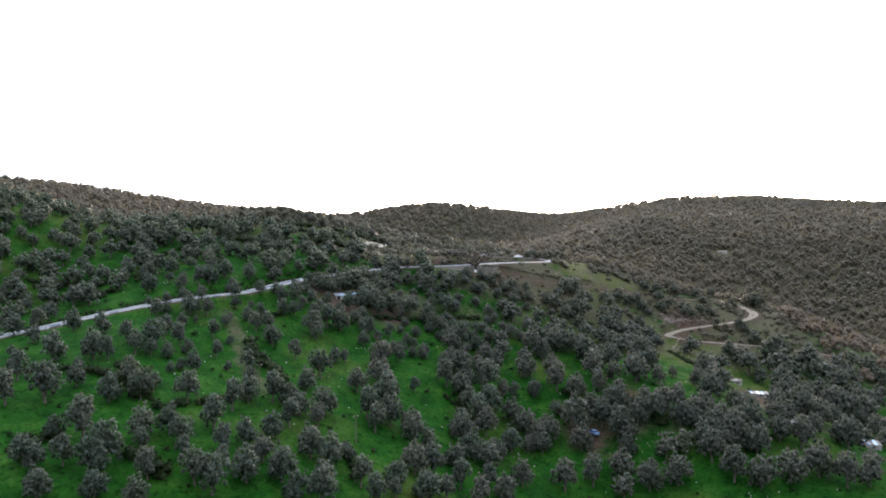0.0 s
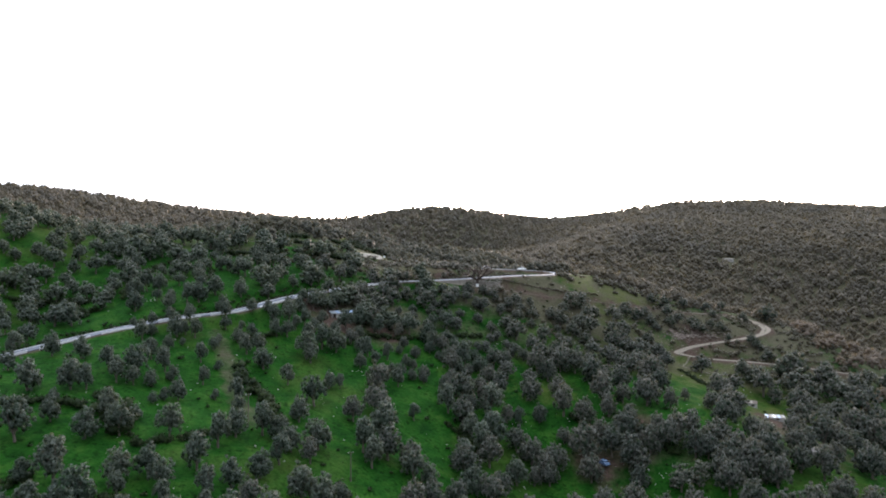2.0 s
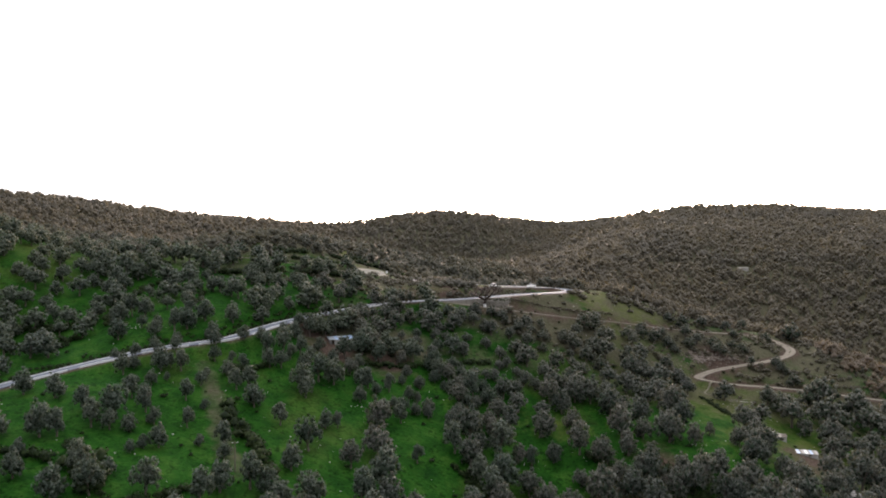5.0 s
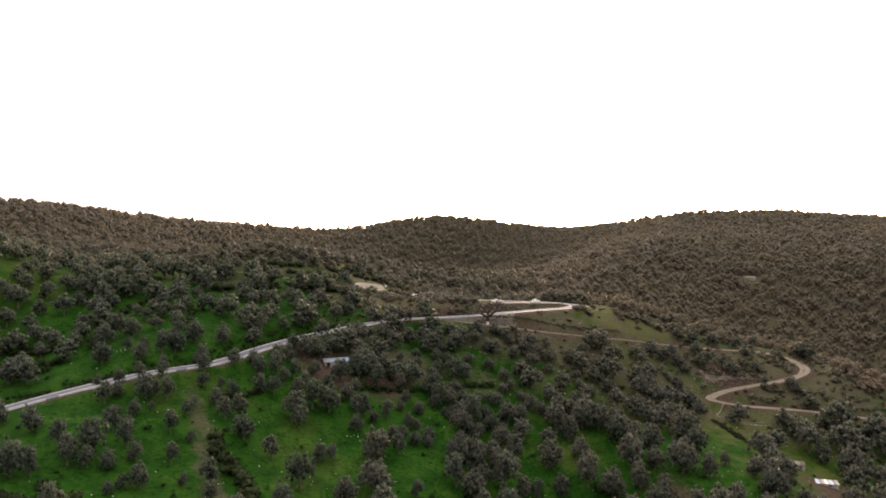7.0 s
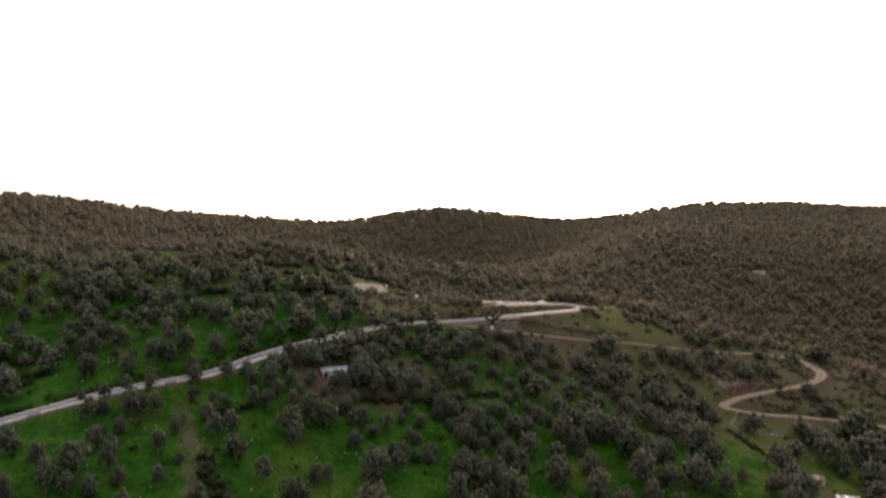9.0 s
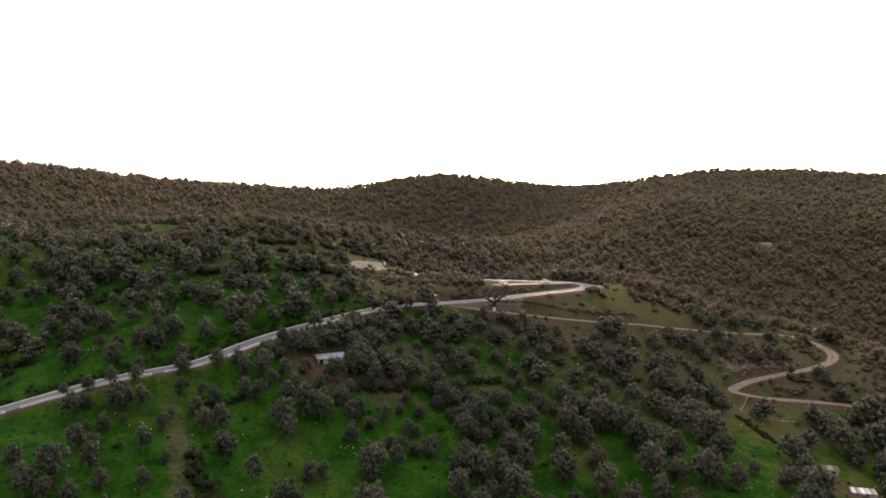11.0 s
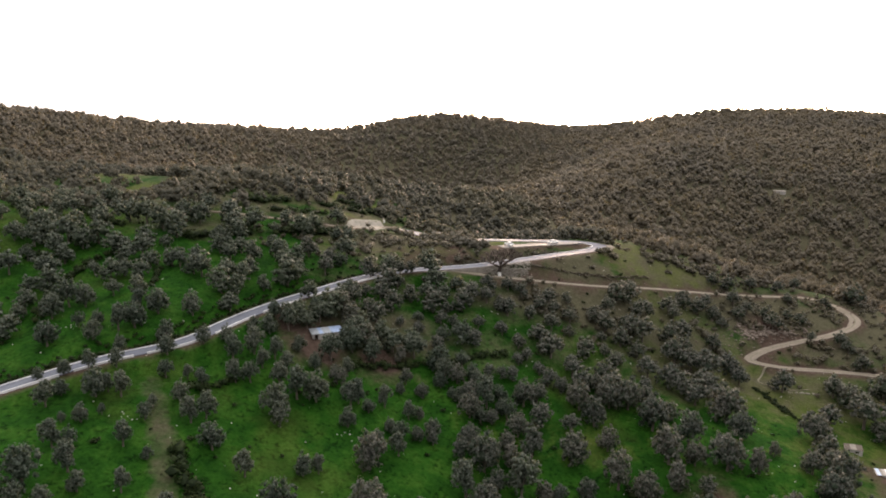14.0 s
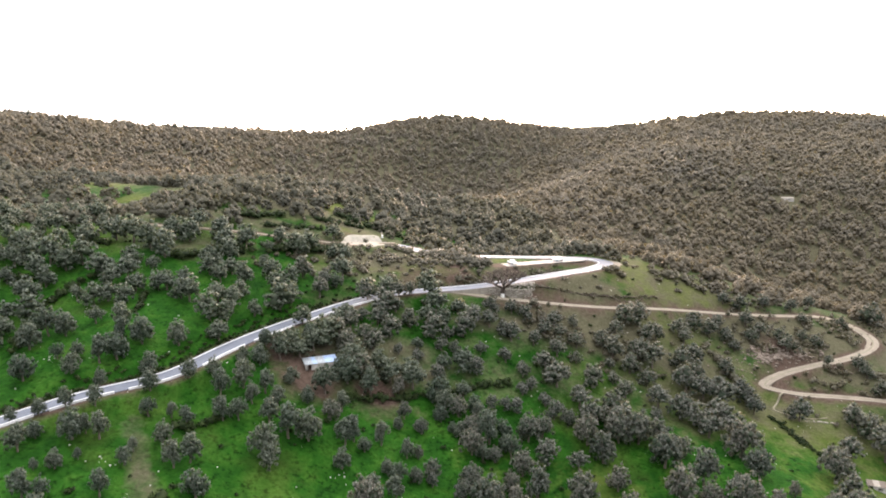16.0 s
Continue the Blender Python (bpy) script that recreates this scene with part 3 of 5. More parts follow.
# single trees on the open slope, stretch by stretch: place and crown width in metres
GROVE_A = [
    (-82.6, 140.0, 4.9), (-79.2, 137.8, 3.9), (-75.6, 141.4, 4.5), (-75.0, 131.5, 4.6), (-68.3, 142.4, 6.3), (-68.2, 138.8, 5.5), (-65.4, 133.2, 4.8),
    (-63.2, 149.1, 3.5), (-58.8, 141.3, 4.5), (-58.3, 134.9, 4.2), (-54.4, 149.3, 3.5), (-49.7, 142.7, 5.0), (-46.0, 141.7, 5.6), (-40.8, 147.4, 5.8),
    (-30.1, 146.3, 5.1), (-25.2, 148.2, 5.2), (-102.7, 171.7, 5.1), (-98.5, 159.9, 5.6), (-91.0, 162.9, 6.5), (-88.3, 171.5, 4.3), (-82.3, 150.5, 3.8),
    (-78.0, 166.8, 5.3), (-77.0, 175.1, 5.0), (-76.2, 150.4, 6.5), (-71.9, 169.7, 4.8), (-71.8, 177.9, 2.8), (-65.0, 153.5, 5.3), (-62.7, 174.1, 4.9),
    (-60.1, 156.4, 4.9), (-56.4, 153.3, 4.1), (-52.4, 162.7, 5.4), (-51.5, 174.4, 5.5),]
GROVE_B = [
    (-47.7, 154.7, 4.4), (-46.3, 150.1, 3.1), (-44.2, 159.7, 4.8), (-39.8, 166.0, 4.7), (-39.4, 155.8, 4.2), (-37.3, 172.9, 4.6), (-34.1, 151.1, 6.0),
    (-31.3, 177.8, 4.2), (-30.4, 163.6, 5.7), (-26.0, 152.9, 5.3), (-25.7, 163.0, 5.7), (-22.5, 167.7, 3.4), (-18.2, 159.3, 5.0), (-14.6, 154.3, 4.9),
    (-10.9, 163.9, 4.9), (-10.6, 159.6, 3.2), (-6.8, 173.8, 5.5), (-3.8, 163.1, 6.0), (-2.7, 177.6, 5.6), (0.8, 168.6, 4.0), (4.4, 177.6, 5.3),
    (9.2, 174.7, 5.5), (-124.3, 206.3, 4.9), (-113.0, 186.4, 2.3), (-102.2, 186.8, 6.2), (-99.5, 207.6, 4.9), (-92.8, 188.9, 6.0), (-92.4, 180.2, 2.8),
    (-89.5, 189.9, 4.5), (-89.3, 201.4, 4.4), (-84.4, 195.4, 4.6), (-81.8, 200.6, 5.7),]
GROVE_C = [
    (-80.2, 195.8, 3.4), (-76.3, 206.4, 4.5), (-76.2, 197.1, 3.4), (-72.6, 202.4, 3.5), (-71.9, 187.9, 2.3), (-70.4, 191.3, 2.7), (-67.6, 193.0, 4.2),
    (-65.2, 204.8, 3.5), (-59.6, 197.2, 2.4), (-54.4, 199.3, 4.4), (-52.5, 193.5, 3.0), (-49.4, 180.8, 5.4), (-44.1, 185.1, 5.6), (-40.6, 185.2, 4.4),
    (-37.5, 196.1, 4.9), (-36.3, 180.2, 4.8), (-35.4, 206.3, 5.6), (-30.7, 185.1, 5.9), (-24.7, 204.9, 4.8), (-20.2, 190.4, 6.0), (-17.5, 185.2, 5.3),
    (-15.7, 200.2, 7.4), (-14.3, 191.7, 6.7), (-8.3, 192.6, 5.2), (-7.3, 187.0, 5.3), (-3.6, 188.5, 4.4), (3.1, 186.9, 5.0), (5.0, 204.8, 6.5),
    (5.7, 199.7, 6.3), (7.1, 194.4, 5.5), (11.7, 193.4, 6.1), (11.9, 184.9, 5.0),]
GROVE_D = [
    (12.6, 209.1, 6.0), (15.2, 200.1, 4.4), (15.9, 181.0, 5.1), (19.7, 205.6, 5.5), (21.4, 191.4, 5.5), (24.9, 207.7, 3.9), (29.1, 208.4, 4.9),
    (33.4, 194.8, 6.2), (41.9, 198.5, 6.3), (50.4, 200.8, 6.4), (54.3, 209.9, 5.0), (57.0, 196.2, 6.2), (65.2, 197.4, 6.3), (77.2, 204.4, 6.5),
    (77.6, 209.8, 6.7), (80.8, 197.3, 6.9), (83.1, 209.0, 6.0), (87.5, 194.8, 6.8), (91.4, 207.1, 7.3), (96.3, 196.9, 6.9), (105.6, 199.9, 7.0),
    (111.0, 195.3, 6.8), (117.5, 195.8, 6.9), (-120.3, 210.9, 4.6), (-109.1, 210.1, 5.0), (-95.9, 232.1, 2.4), (-90.7, 233.6, 2.9), (-89.8, 224.0, 4.1),
    (-88.8, 228.4, 3.0), (-86.2, 235.9, 3.2), (-84.2, 219.4, 1.7), (-82.4, 212.2, 4.2),]
GROVE_E = [
    (-81.5, 229.1, 5.2), (-80.8, 220.8, 3.1), (-80.6, 237.8, 3.2), (-79.6, 213.5, 3.1), (-79.6, 231.0, 3.1), (-77.9, 224.3, 1.8), (-76.2, 230.2, 4.2),
    (-69.6, 215.9, 3.9), (-69.5, 239.0, 3.0), (-68.7, 224.4, 2.7), (-68.3, 228.0, 2.3), (-64.8, 240.0, 2.5), (-64.0, 213.9, 2.3), (-63.9, 232.6, 3.6),
    (-61.3, 239.7, 3.2), (-59.5, 226.4, 4.2), (-56.9, 228.8, 4.2), (-52.9, 220.4, 4.9), (-44.6, 215.1, 4.1), (-43.3, 235.3, 5.4), (-41.4, 232.6, 4.1),
    (-33.5, 219.8, 3.8), (-30.6, 221.4, 3.1), (-26.6, 238.5, 3.7), (-20.2, 227.6, 6.1), (-19.0, 213.4, 6.8), (-18.9, 231.0, 4.8), (-14.3, 233.6, 4.0),
    (-14.0, 238.6, 3.5), (-8.8, 217.8, 3.4), (0.2, 237.9, 4.1), (1.1, 227.4, 6.1),]
GROVE_F = [
    (5.5, 223.6, 6.0), (5.8, 236.5, 6.8), (8.0, 219.0, 5.2), (8.4, 231.2, 4.7), (10.8, 212.8, 6.8), (12.6, 239.6, 4.9), (14.1, 219.4, 7.7),
    (14.3, 231.6, 7.4), (19.5, 231.3, 4.4), (21.1, 220.2, 5.2), (23.1, 231.2, 4.0), (25.0, 215.8, 6.2), (27.9, 211.4, 5.0), (29.1, 214.8, 4.1),
    (29.9, 234.0, 4.1), (31.8, 215.3, 5.8), (36.0, 225.5, 3.9), (37.8, 237.2, 6.8), (41.1, 219.5, 7.7), (41.4, 211.9, 5.7), (43.8, 233.8, 5.6),
    (46.8, 225.9, 5.4), (49.1, 220.3, 6.3), (51.8, 236.6, 5.6), (53.4, 216.3, 6.9), (54.7, 225.4, 7.2), (55.6, 214.8, 5.4), (60.7, 221.0, 5.6),
    (63.7, 225.4, 6.1), (65.4, 222.0, 7.1), (69.7, 224.8, 6.4), (73.0, 218.4, 6.2),]
GROVE_G = [
    (75.2, 227.7, 6.1), (76.1, 217.4, 5.9), (78.4, 221.6, 5.3), (80.5, 213.1, 6.8), (81.8, 223.5, 6.4), (83.6, 216.7, 6.9), (86.1, 210.3, 7.4),
    (87.4, 233.9, 6.7), (89.5, 218.5, 5.2), (93.5, 215.9, 7.6), (94.1, 229.9, 4.7), (95.2, 223.7, 7.1), (101.6, 214.8, 5.8), (104.6, 223.0, 6.0),
    (107.2, 212.5, 6.8), (109.4, 225.7, 5.4), (110.2, 235.0, 6.4), (116.5, 223.7, 5.3), (117.8, 233.3, 8.3), (122.6, 231.9, 6.7), (124.6, 219.3, 7.8),
    (128.8, 235.0, 6.0), (-111.2, 267.3, 2.9), (-106.9, 258.7, 5.3), (-105.3, 264.8, 5.2), (-101.8, 246.7, 5.2), (-100.9, 264.7, 4.9), (-97.6, 254.2, 2.7),
    (-93.2, 255.1, 3.0), (-91.4, 248.8, 3.9), (-87.4, 267.0, 5.2), (-87.1, 253.9, 4.9),]
GROVE_H = [
    (-85.6, 262.9, 4.3), (-84.4, 248.0, 3.1), (-84.0, 256.1, 5.5), (-80.4, 262.6, 5.4), (-75.3, 253.9, 4.6), (-71.7, 263.8, 4.9), (-71.2, 244.4, 3.8),
    (-64.4, 250.7, 3.5), (-59.8, 254.5, 3.3), (-56.7, 249.6, 4.8), (-54.7, 261.7, 3.4), (-54.4, 242.8, 4.1), (-52.6, 254.1, 4.9), (-51.0, 263.7, 4.3),
    (-50.9, 243.8, 3.6), (-50.8, 269.1, 3.5), (-49.4, 249.5, 3.4), (-47.2, 253.9, 4.1), (-46.7, 267.2, 5.3), (-44.5, 245.5, 3.9), (-43.9, 251.4, 4.0),
    (-42.2, 259.4, 3.6), (-39.4, 242.8, 5.7), (-37.2, 254.8, 3.3), (-35.0, 243.6, 5.7), (-33.9, 260.1, 5.1), (-31.2, 251.9, 4.0), (-29.1, 256.1, 3.6),
    (-29.1, 266.0, 5.8), (-27.0, 245.9, 4.4), (-25.3, 247.5, 4.5), (-23.1, 265.0, 4.9),]
GROVE_I = [
    (-22.4, 245.2, 2.9), (-18.8, 248.7, 4.0), (-16.7, 240.5, 2.8), (-16.1, 267.6, 3.8), (-15.3, 255.8, 2.5), (-14.1, 259.8, 3.1), (-12.7, 247.1, 3.2),
    (-10.3, 240.4, 2.8), (-10.1, 248.4, 2.6), (-9.7, 256.4, 3.3), (-6.6, 243.0, 3.6), (-6.5, 240.2, 2.8), (-5.7, 268.0, 5.6), (-4.9, 261.9, 3.4),
    (-3.5, 264.7, 4.4), (-2.0, 258.8, 2.2), (-0.5, 264.6, 4.4), (0.1, 257.9, 3.4), (2.6, 243.8, 4.7), (2.8, 253.2, 4.9), (3.0, 258.8, 4.8),
    (3.1, 241.3, 3.8), (3.9, 267.2, 3.8), (4.6, 264.7, 3.5), (5.5, 252.2, 3.5), (7.2, 258.1, 6.2), (8.3, 252.2, 3.3), (8.3, 241.5, 3.3),
    (10.9, 260.3, 4.3), (11.3, 256.4, 3.3), (11.8, 244.7, 3.4), (12.6, 254.5, 4.1),]
GROVE_J = [
    (14.9, 249.6, 4.6), (17.4, 261.2, 5.2), (18.0, 243.9, 6.2), (21.3, 263.5, 4.3), (28.3, 244.1, 6.2), (28.6, 268.3, 3.6), (32.8, 262.8, 5.8),
    (36.0, 258.0, 6.1), (37.7, 249.0, 5.1), (41.4, 265.3, 5.9), (46.7, 265.9, 6.5), (51.4, 257.9, 7.0), (51.8, 245.2, 7.8), (52.1, 266.8, 5.3),
    (58.4, 244.7, 4.6), (59.2, 252.0, 6.4), (65.9, 243.6, 7.8), (73.5, 243.2, 5.0), (74.0, 265.7, 7.7), (74.6, 256.8, 6.1), (80.8, 250.8, 3.1),
    (87.5, 244.6, 4.6), (93.9, 241.1, 6.5), (97.3, 263.2, 7.2), (126.8, 265.9, 7.7), (128.2, 262.2, 7.1), (132.7, 258.8, 6.2), (140.8, 256.8, 8.3),
    (144.5, 254.3, 8.2), (145.9, 240.1, 5.7), (146.9, 249.9, 8.9), (162.4, 268.9, 6.4),]
GROVES = [GROVE_A, GROVE_B, GROVE_C, GROVE_D, GROVE_E, GROVE_F, GROVE_G, GROVE_H, GROVE_I, GROVE_J]
THICKET_A = [
    (-42.2, 269.9, 4.4), (-25.8, 269.5, 6.0), (25.1, 269.9, 4.5), (43.0, 269.4, 6.6), (-132.9, 297.8, 6.1), (-123.6, 293.1, 6.0), (-122.1, 274.6, 3.9),
    (-120.6, 281.7, 6.3), (-119.2, 289.4, 5.5), (-117.9, 298.2, 6.1), (-115.5, 273.9, 6.1), (-107.5, 283.8, 3.8), (-105.4, 295.2, 6.7), (-100.6, 289.9, 5.5),
    (-100.6, 279.4, 5.3), (-97.6, 281.4, 4.7), (-97.0, 293.1, 5.9), (-96.0, 270.7, 3.8), (-92.4, 287.8, 4.8), (-92.3, 280.1, 4.6), (-86.2, 288.5, 4.8),
    (-83.9, 288.8, 4.8), (-80.8, 293.6, 4.3), (-78.5, 284.9, 4.8), (-75.7, 284.0, 6.3), (-71.3, 297.7, 4.7), (-68.3, 285.5, 5.4), (-67.8, 276.6, 6.8),
    (-64.8, 298.9, 5.8), (-63.9, 283.9, 5.4), (-63.8, 271.0, 5.3), (-63.7, 278.0, 5.2),]
THICKET_B = [
    (-63.3, 290.2, 4.2), (-57.4, 283.1, 4.1), (-54.6, 298.4, 5.1), (-51.6, 289.0, 7.2), (-49.4, 293.8, 5.0), (-44.7, 271.6, 5.4), (-43.7, 281.6, 4.7),
    (-39.3, 274.3, 5.2), (-36.8, 277.9, 6.8), (-34.9, 285.5, 4.8), (-33.3, 279.9, 6.3), (-33.0, 288.9, 4.9), (-31.2, 276.5, 5.5), (-31.0, 286.6, 5.5),
    (-28.5, 291.9, 3.3), (-27.8, 273.5, 5.5), (-26.6, 282.6, 4.7), (-24.0, 280.6, 5.6), (-23.7, 290.9, 4.9), (-22.2, 296.5, 6.8), (-21.8, 273.9, 5.2),
    (-19.8, 286.9, 5.5), (-19.1, 299.1, 4.4), (-18.5, 270.8, 5.4), (-17.0, 281.7, 2.8), (-14.5, 293.6, 5.0), (-13.5, 274.2, 4.6), (-12.5, 270.5, 6.0),
    (-11.7, 285.3, 3.2), (-11.5, 280.9, 3.4), (-9.6, 296.3, 4.4), (-7.8, 291.1, 5.9),]
THICKET_C = [
    (-5.9, 276.0, 4.0), (-5.2, 286.8, 3.5), (-4.5, 296.2, 4.4), (-4.4, 280.7, 3.8), (-3.6, 291.4, 3.6), (-1.2, 286.9, 3.2), (1.0, 272.3, 3.6),
    (1.2, 280.9, 5.7), (1.3, 293.3, 5.7), (4.5, 297.1, 5.8), (5.1, 280.7, 4.4), (6.2, 287.6, 3.2), (8.6, 270.8, 3.0), (9.1, 297.8, 4.4),
    (12.3, 270.8, 3.0), (13.2, 295.9, 3.7), (13.4, 286.9, 3.9), (15.3, 270.2, 3.6), (15.6, 294.7, 5.0), (17.4, 276.5, 3.4), (18.0, 282.9, 4.1),
    (20.0, 278.8, 3.7), (22.4, 294.9, 4.0), (23.3, 273.9, 3.6), (24.8, 286.7, 5.5), (27.4, 281.6, 7.0), (32.7, 274.9, 5.5), (34.9, 270.1, 6.0),
    (35.7, 298.5, 4.4), (38.0, 284.5, 5.5), (38.8, 270.9, 4.5), (42.3, 276.5, 5.3),]
THICKET_D = [
    (44.7, 287.9, 3.6), (46.9, 298.6, 6.2), (51.1, 294.3, 5.7), (54.1, 276.7, 3.7), (55.5, 291.3, 4.6), (56.6, 283.1, 5.8), (59.2, 299.3, 6.6),
    (62.3, 280.7, 7.0), (65.8, 279.0, 6.0), (67.9, 293.5, 7.5), (68.2, 274.4, 6.2), (73.0, 293.2, 5.7), (73.1, 284.0, 6.5), (74.3, 280.5, 6.4),
    (75.6, 275.6, 6.2), (76.9, 294.6, 5.8), (77.4, 291.3, 7.4), (86.0, 298.1, 5.2), (86.9, 296.1, 5.1), (87.7, 291.5, 5.0), (101.3, 291.7, 6.0),
    (107.6, 276.0, 6.6), (117.2, 291.6, 6.7), (119.7, 278.9, 9.0), (120.1, 287.6, 6.6), (122.0, 274.0, 5.2), (133.1, 281.4, 9.0), (133.7, 292.6, 7.9),
    (136.8, 279.9, 7.6), (137.5, 293.2, 10.4), (142.8, 270.3, 7.3), (148.2, 280.4, 9.0),]
THICKET_E = [
    (148.8, 290.2, 10.3), (152.7, 276.5, 8.9), (158.4, 273.1, 6.5), (159.7, 289.2, 8.3), (161.0, 283.3, 7.7), (167.9, 295.5, 7.1), (169.7, 277.4, 5.3),
    (176.9, 294.8, 7.0), (178.3, 289.6, 5.5), (-147.4, 319.7, 5.5), (-138.3, 321.5, 4.8), (-135.9, 314.4, 4.3), (-133.7, 303.9, 7.7), (-132.7, 321.6, 5.6),
    (-130.1, 301.9, 5.8), (-126.8, 328.4, 4.2), (-124.0, 301.1, 7.6), (-114.2, 301.2, 6.9), (-111.8, 319.0, 7.4), (-105.6, 317.5, 7.4), (-99.3, 302.2, 5.5),
    (-98.8, 314.3, 7.3), (-93.8, 322.8, 6.8), (-92.9, 301.2, 3.7), (-92.1, 308.6, 7.8), (-88.9, 322.2, 6.4), (-79.2, 323.9, 7.6), (-76.6, 306.6, 6.0),
    (-75.9, 301.6, 5.1), (-75.4, 317.3, 6.6), (-72.9, 312.1, 6.1), (-70.2, 321.6, 6.7),]
THICKET_F = [
    (-69.8, 304.1, 4.8), (-62.9, 322.1, 3.3), (-61.1, 310.9, 3.9), (-57.7, 304.6, 5.2), (-54.0, 324.4, 6.8), (-51.6, 304.1, 4.5), (-51.2, 329.6, 5.8),
    (-49.1, 309.4, 6.1), (-42.3, 327.6, 4.6), (-42.2, 300.1, 5.1), (-41.5, 306.2, 4.5), (-38.1, 325.7, 5.3), (-38.1, 306.7, 3.5), (-37.0, 311.5, 6.5),
    (-28.0, 302.7, 5.9), (-22.2, 305.7, 5.3), (-18.6, 304.7, 4.5), (-15.2, 305.9, 3.8), (-9.0, 305.9, 7.1), (-6.8, 300.4, 6.2), (-0.3, 301.8, 4.1),
    (10.2, 303.4, 4.5), (16.4, 305.1, 3.8), (20.7, 303.7, 4.2), (44.0, 301.6, 4.5), (53.6, 313.4, 6.2), (55.3, 301.0, 6.3), (58.7, 315.5, 6.6),
    (59.9, 309.0, 5.4), (63.5, 312.1, 4.7), (69.0, 302.8, 6.0), (72.3, 317.0, 4.8),]
THICKET_G = [
    (72.7, 300.3, 5.2), (73.3, 314.1, 4.8), (74.9, 307.3, 6.1), (79.7, 322.9, 5.7), (84.6, 323.0, 4.5), (85.0, 307.5, 4.3), (89.0, 327.3, 5.8),
    (89.9, 321.8, 5.7), (91.5, 318.1, 4.8), (99.5, 324.4, 5.7), (103.8, 327.8, 5.8), (110.1, 326.5, 5.8), (110.8, 321.7, 7.6), (118.9, 328.7, 4.7),
    (121.6, 316.2, 4.4), (122.3, 325.6, 5.8), (131.5, 315.7, 6.3), (132.7, 312.7, 5.5), (134.0, 306.8, 6.1), (-156.9, 333.8, 5.9), (-88.9, 330.2, 5.8),
    (-74.3, 333.1, 5.9), (-61.0, 330.2, 5.4), (-56.2, 340.0, 8.1), (-50.3, 340.4, 4.4), (-45.1, 345.9, 5.3), (96.0, 341.9, 6.1), (100.3, 331.5, 6.7),
    (102.2, 342.1, 7.0), (112.4, 346.8, 6.2), (123.4, 338.5, 5.2), (123.9, 348.8, 5.4),]
THICKET_H = [
    (133.5, 355.2, 5.6), (137.7, 338.8, 5.2), (152.2, 346.4, 9.6),]
THICKETS = [THICKET_A, THICKET_B, THICKET_C, THICKET_D, THICKET_E, THICKET_F, THICKET_G, THICKET_H]
GROVES.append([(-32.0, 268.0, 3.7), (-29.8, 270.4, 5.2), (-40.5, 276.5, 5.0)])
for zone in GROVES:
    for x, y, w in zone:
        # kinds with painted glare grow likelier towards the right
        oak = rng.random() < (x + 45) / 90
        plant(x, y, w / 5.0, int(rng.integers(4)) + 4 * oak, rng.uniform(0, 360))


# bush added for its yellow: a lens flare dot painted as leaves
bush = tree_kind(19, 5.0, 4.6, 4, 15, LEAF_YELLOW)
bush.name = "yellow_bush"
bush.matrix_basis = pose(0.1, 303.3, float(height(0.1, 303.3)[0]) - 0.6)
bush["label"], bush["category"] = "rounded bush below the track, its yellow painted for a flare dot", "bush"
del bush["group"]


def thicket(spots, leaf, label):
    """The farther trees of the same kind, crowns and trunks in one mesh."""
    forms = []
    for k in range(6):
        r = np.random.default_rng(40 + k)
        tall, wide = r.uniform(5.8, 7.2), r.uniform(5.8, 6.6)
        cs, rs = crown_places(r, tall, wide, 4, 11)
        V, F, K, N = tufts(r, cs, rs * 1.05, 15, 0.36, 0.8, 0.9, (OCTA_V, OCTA_F), np.array([0, 0, tall * 0.4]))
        TV, TF = [], []
        limb(TV, TF, (0, 0, -0.8), (0.1, 0.1, tall * 0.45), 0.28, 0.16, 5, 0.1)
        forms.append((V, F, K, N, np.vstack(TV), np.vstack(TF)))
    VV, FF, NN, slot, n = [], [], [], [], 0
    for x, y, w in spots:
        V, F, K, N, TV, TF = forms[rng.integers(6)]
        q, s = rng.uniform(0, 2 * math.pi), w / 5.0
        R = np.array([[math.cos(q), -math.sin(q), 0], [math.sin(q), math.cos(q), 0], [0, 0, 1]])
        at = np.array([x, y, float(height(x, y)[0])])
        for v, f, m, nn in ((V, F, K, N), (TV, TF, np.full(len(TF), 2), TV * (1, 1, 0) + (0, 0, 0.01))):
            VV.append((v * s) @ R.T + at)
            NN.append(nn @ R.T)
            FF.append(f + n)
            slot.append(m)
            n += len(v)
    NN = np.vstack(NN)
    me = fast_mesh("thicket", np.vstack(VV), np.vstack(FF), leaf, True, None, None, NN / np.linalg.norm(NN, axis=1)[:, None])
    # cores take the leaf colour with the inner shade painted in
    me.materials.append(LEAF_SHADED)
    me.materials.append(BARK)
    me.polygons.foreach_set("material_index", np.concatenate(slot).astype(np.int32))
    return tagged(new("thicket", me), label, "trees", kind="stuff")


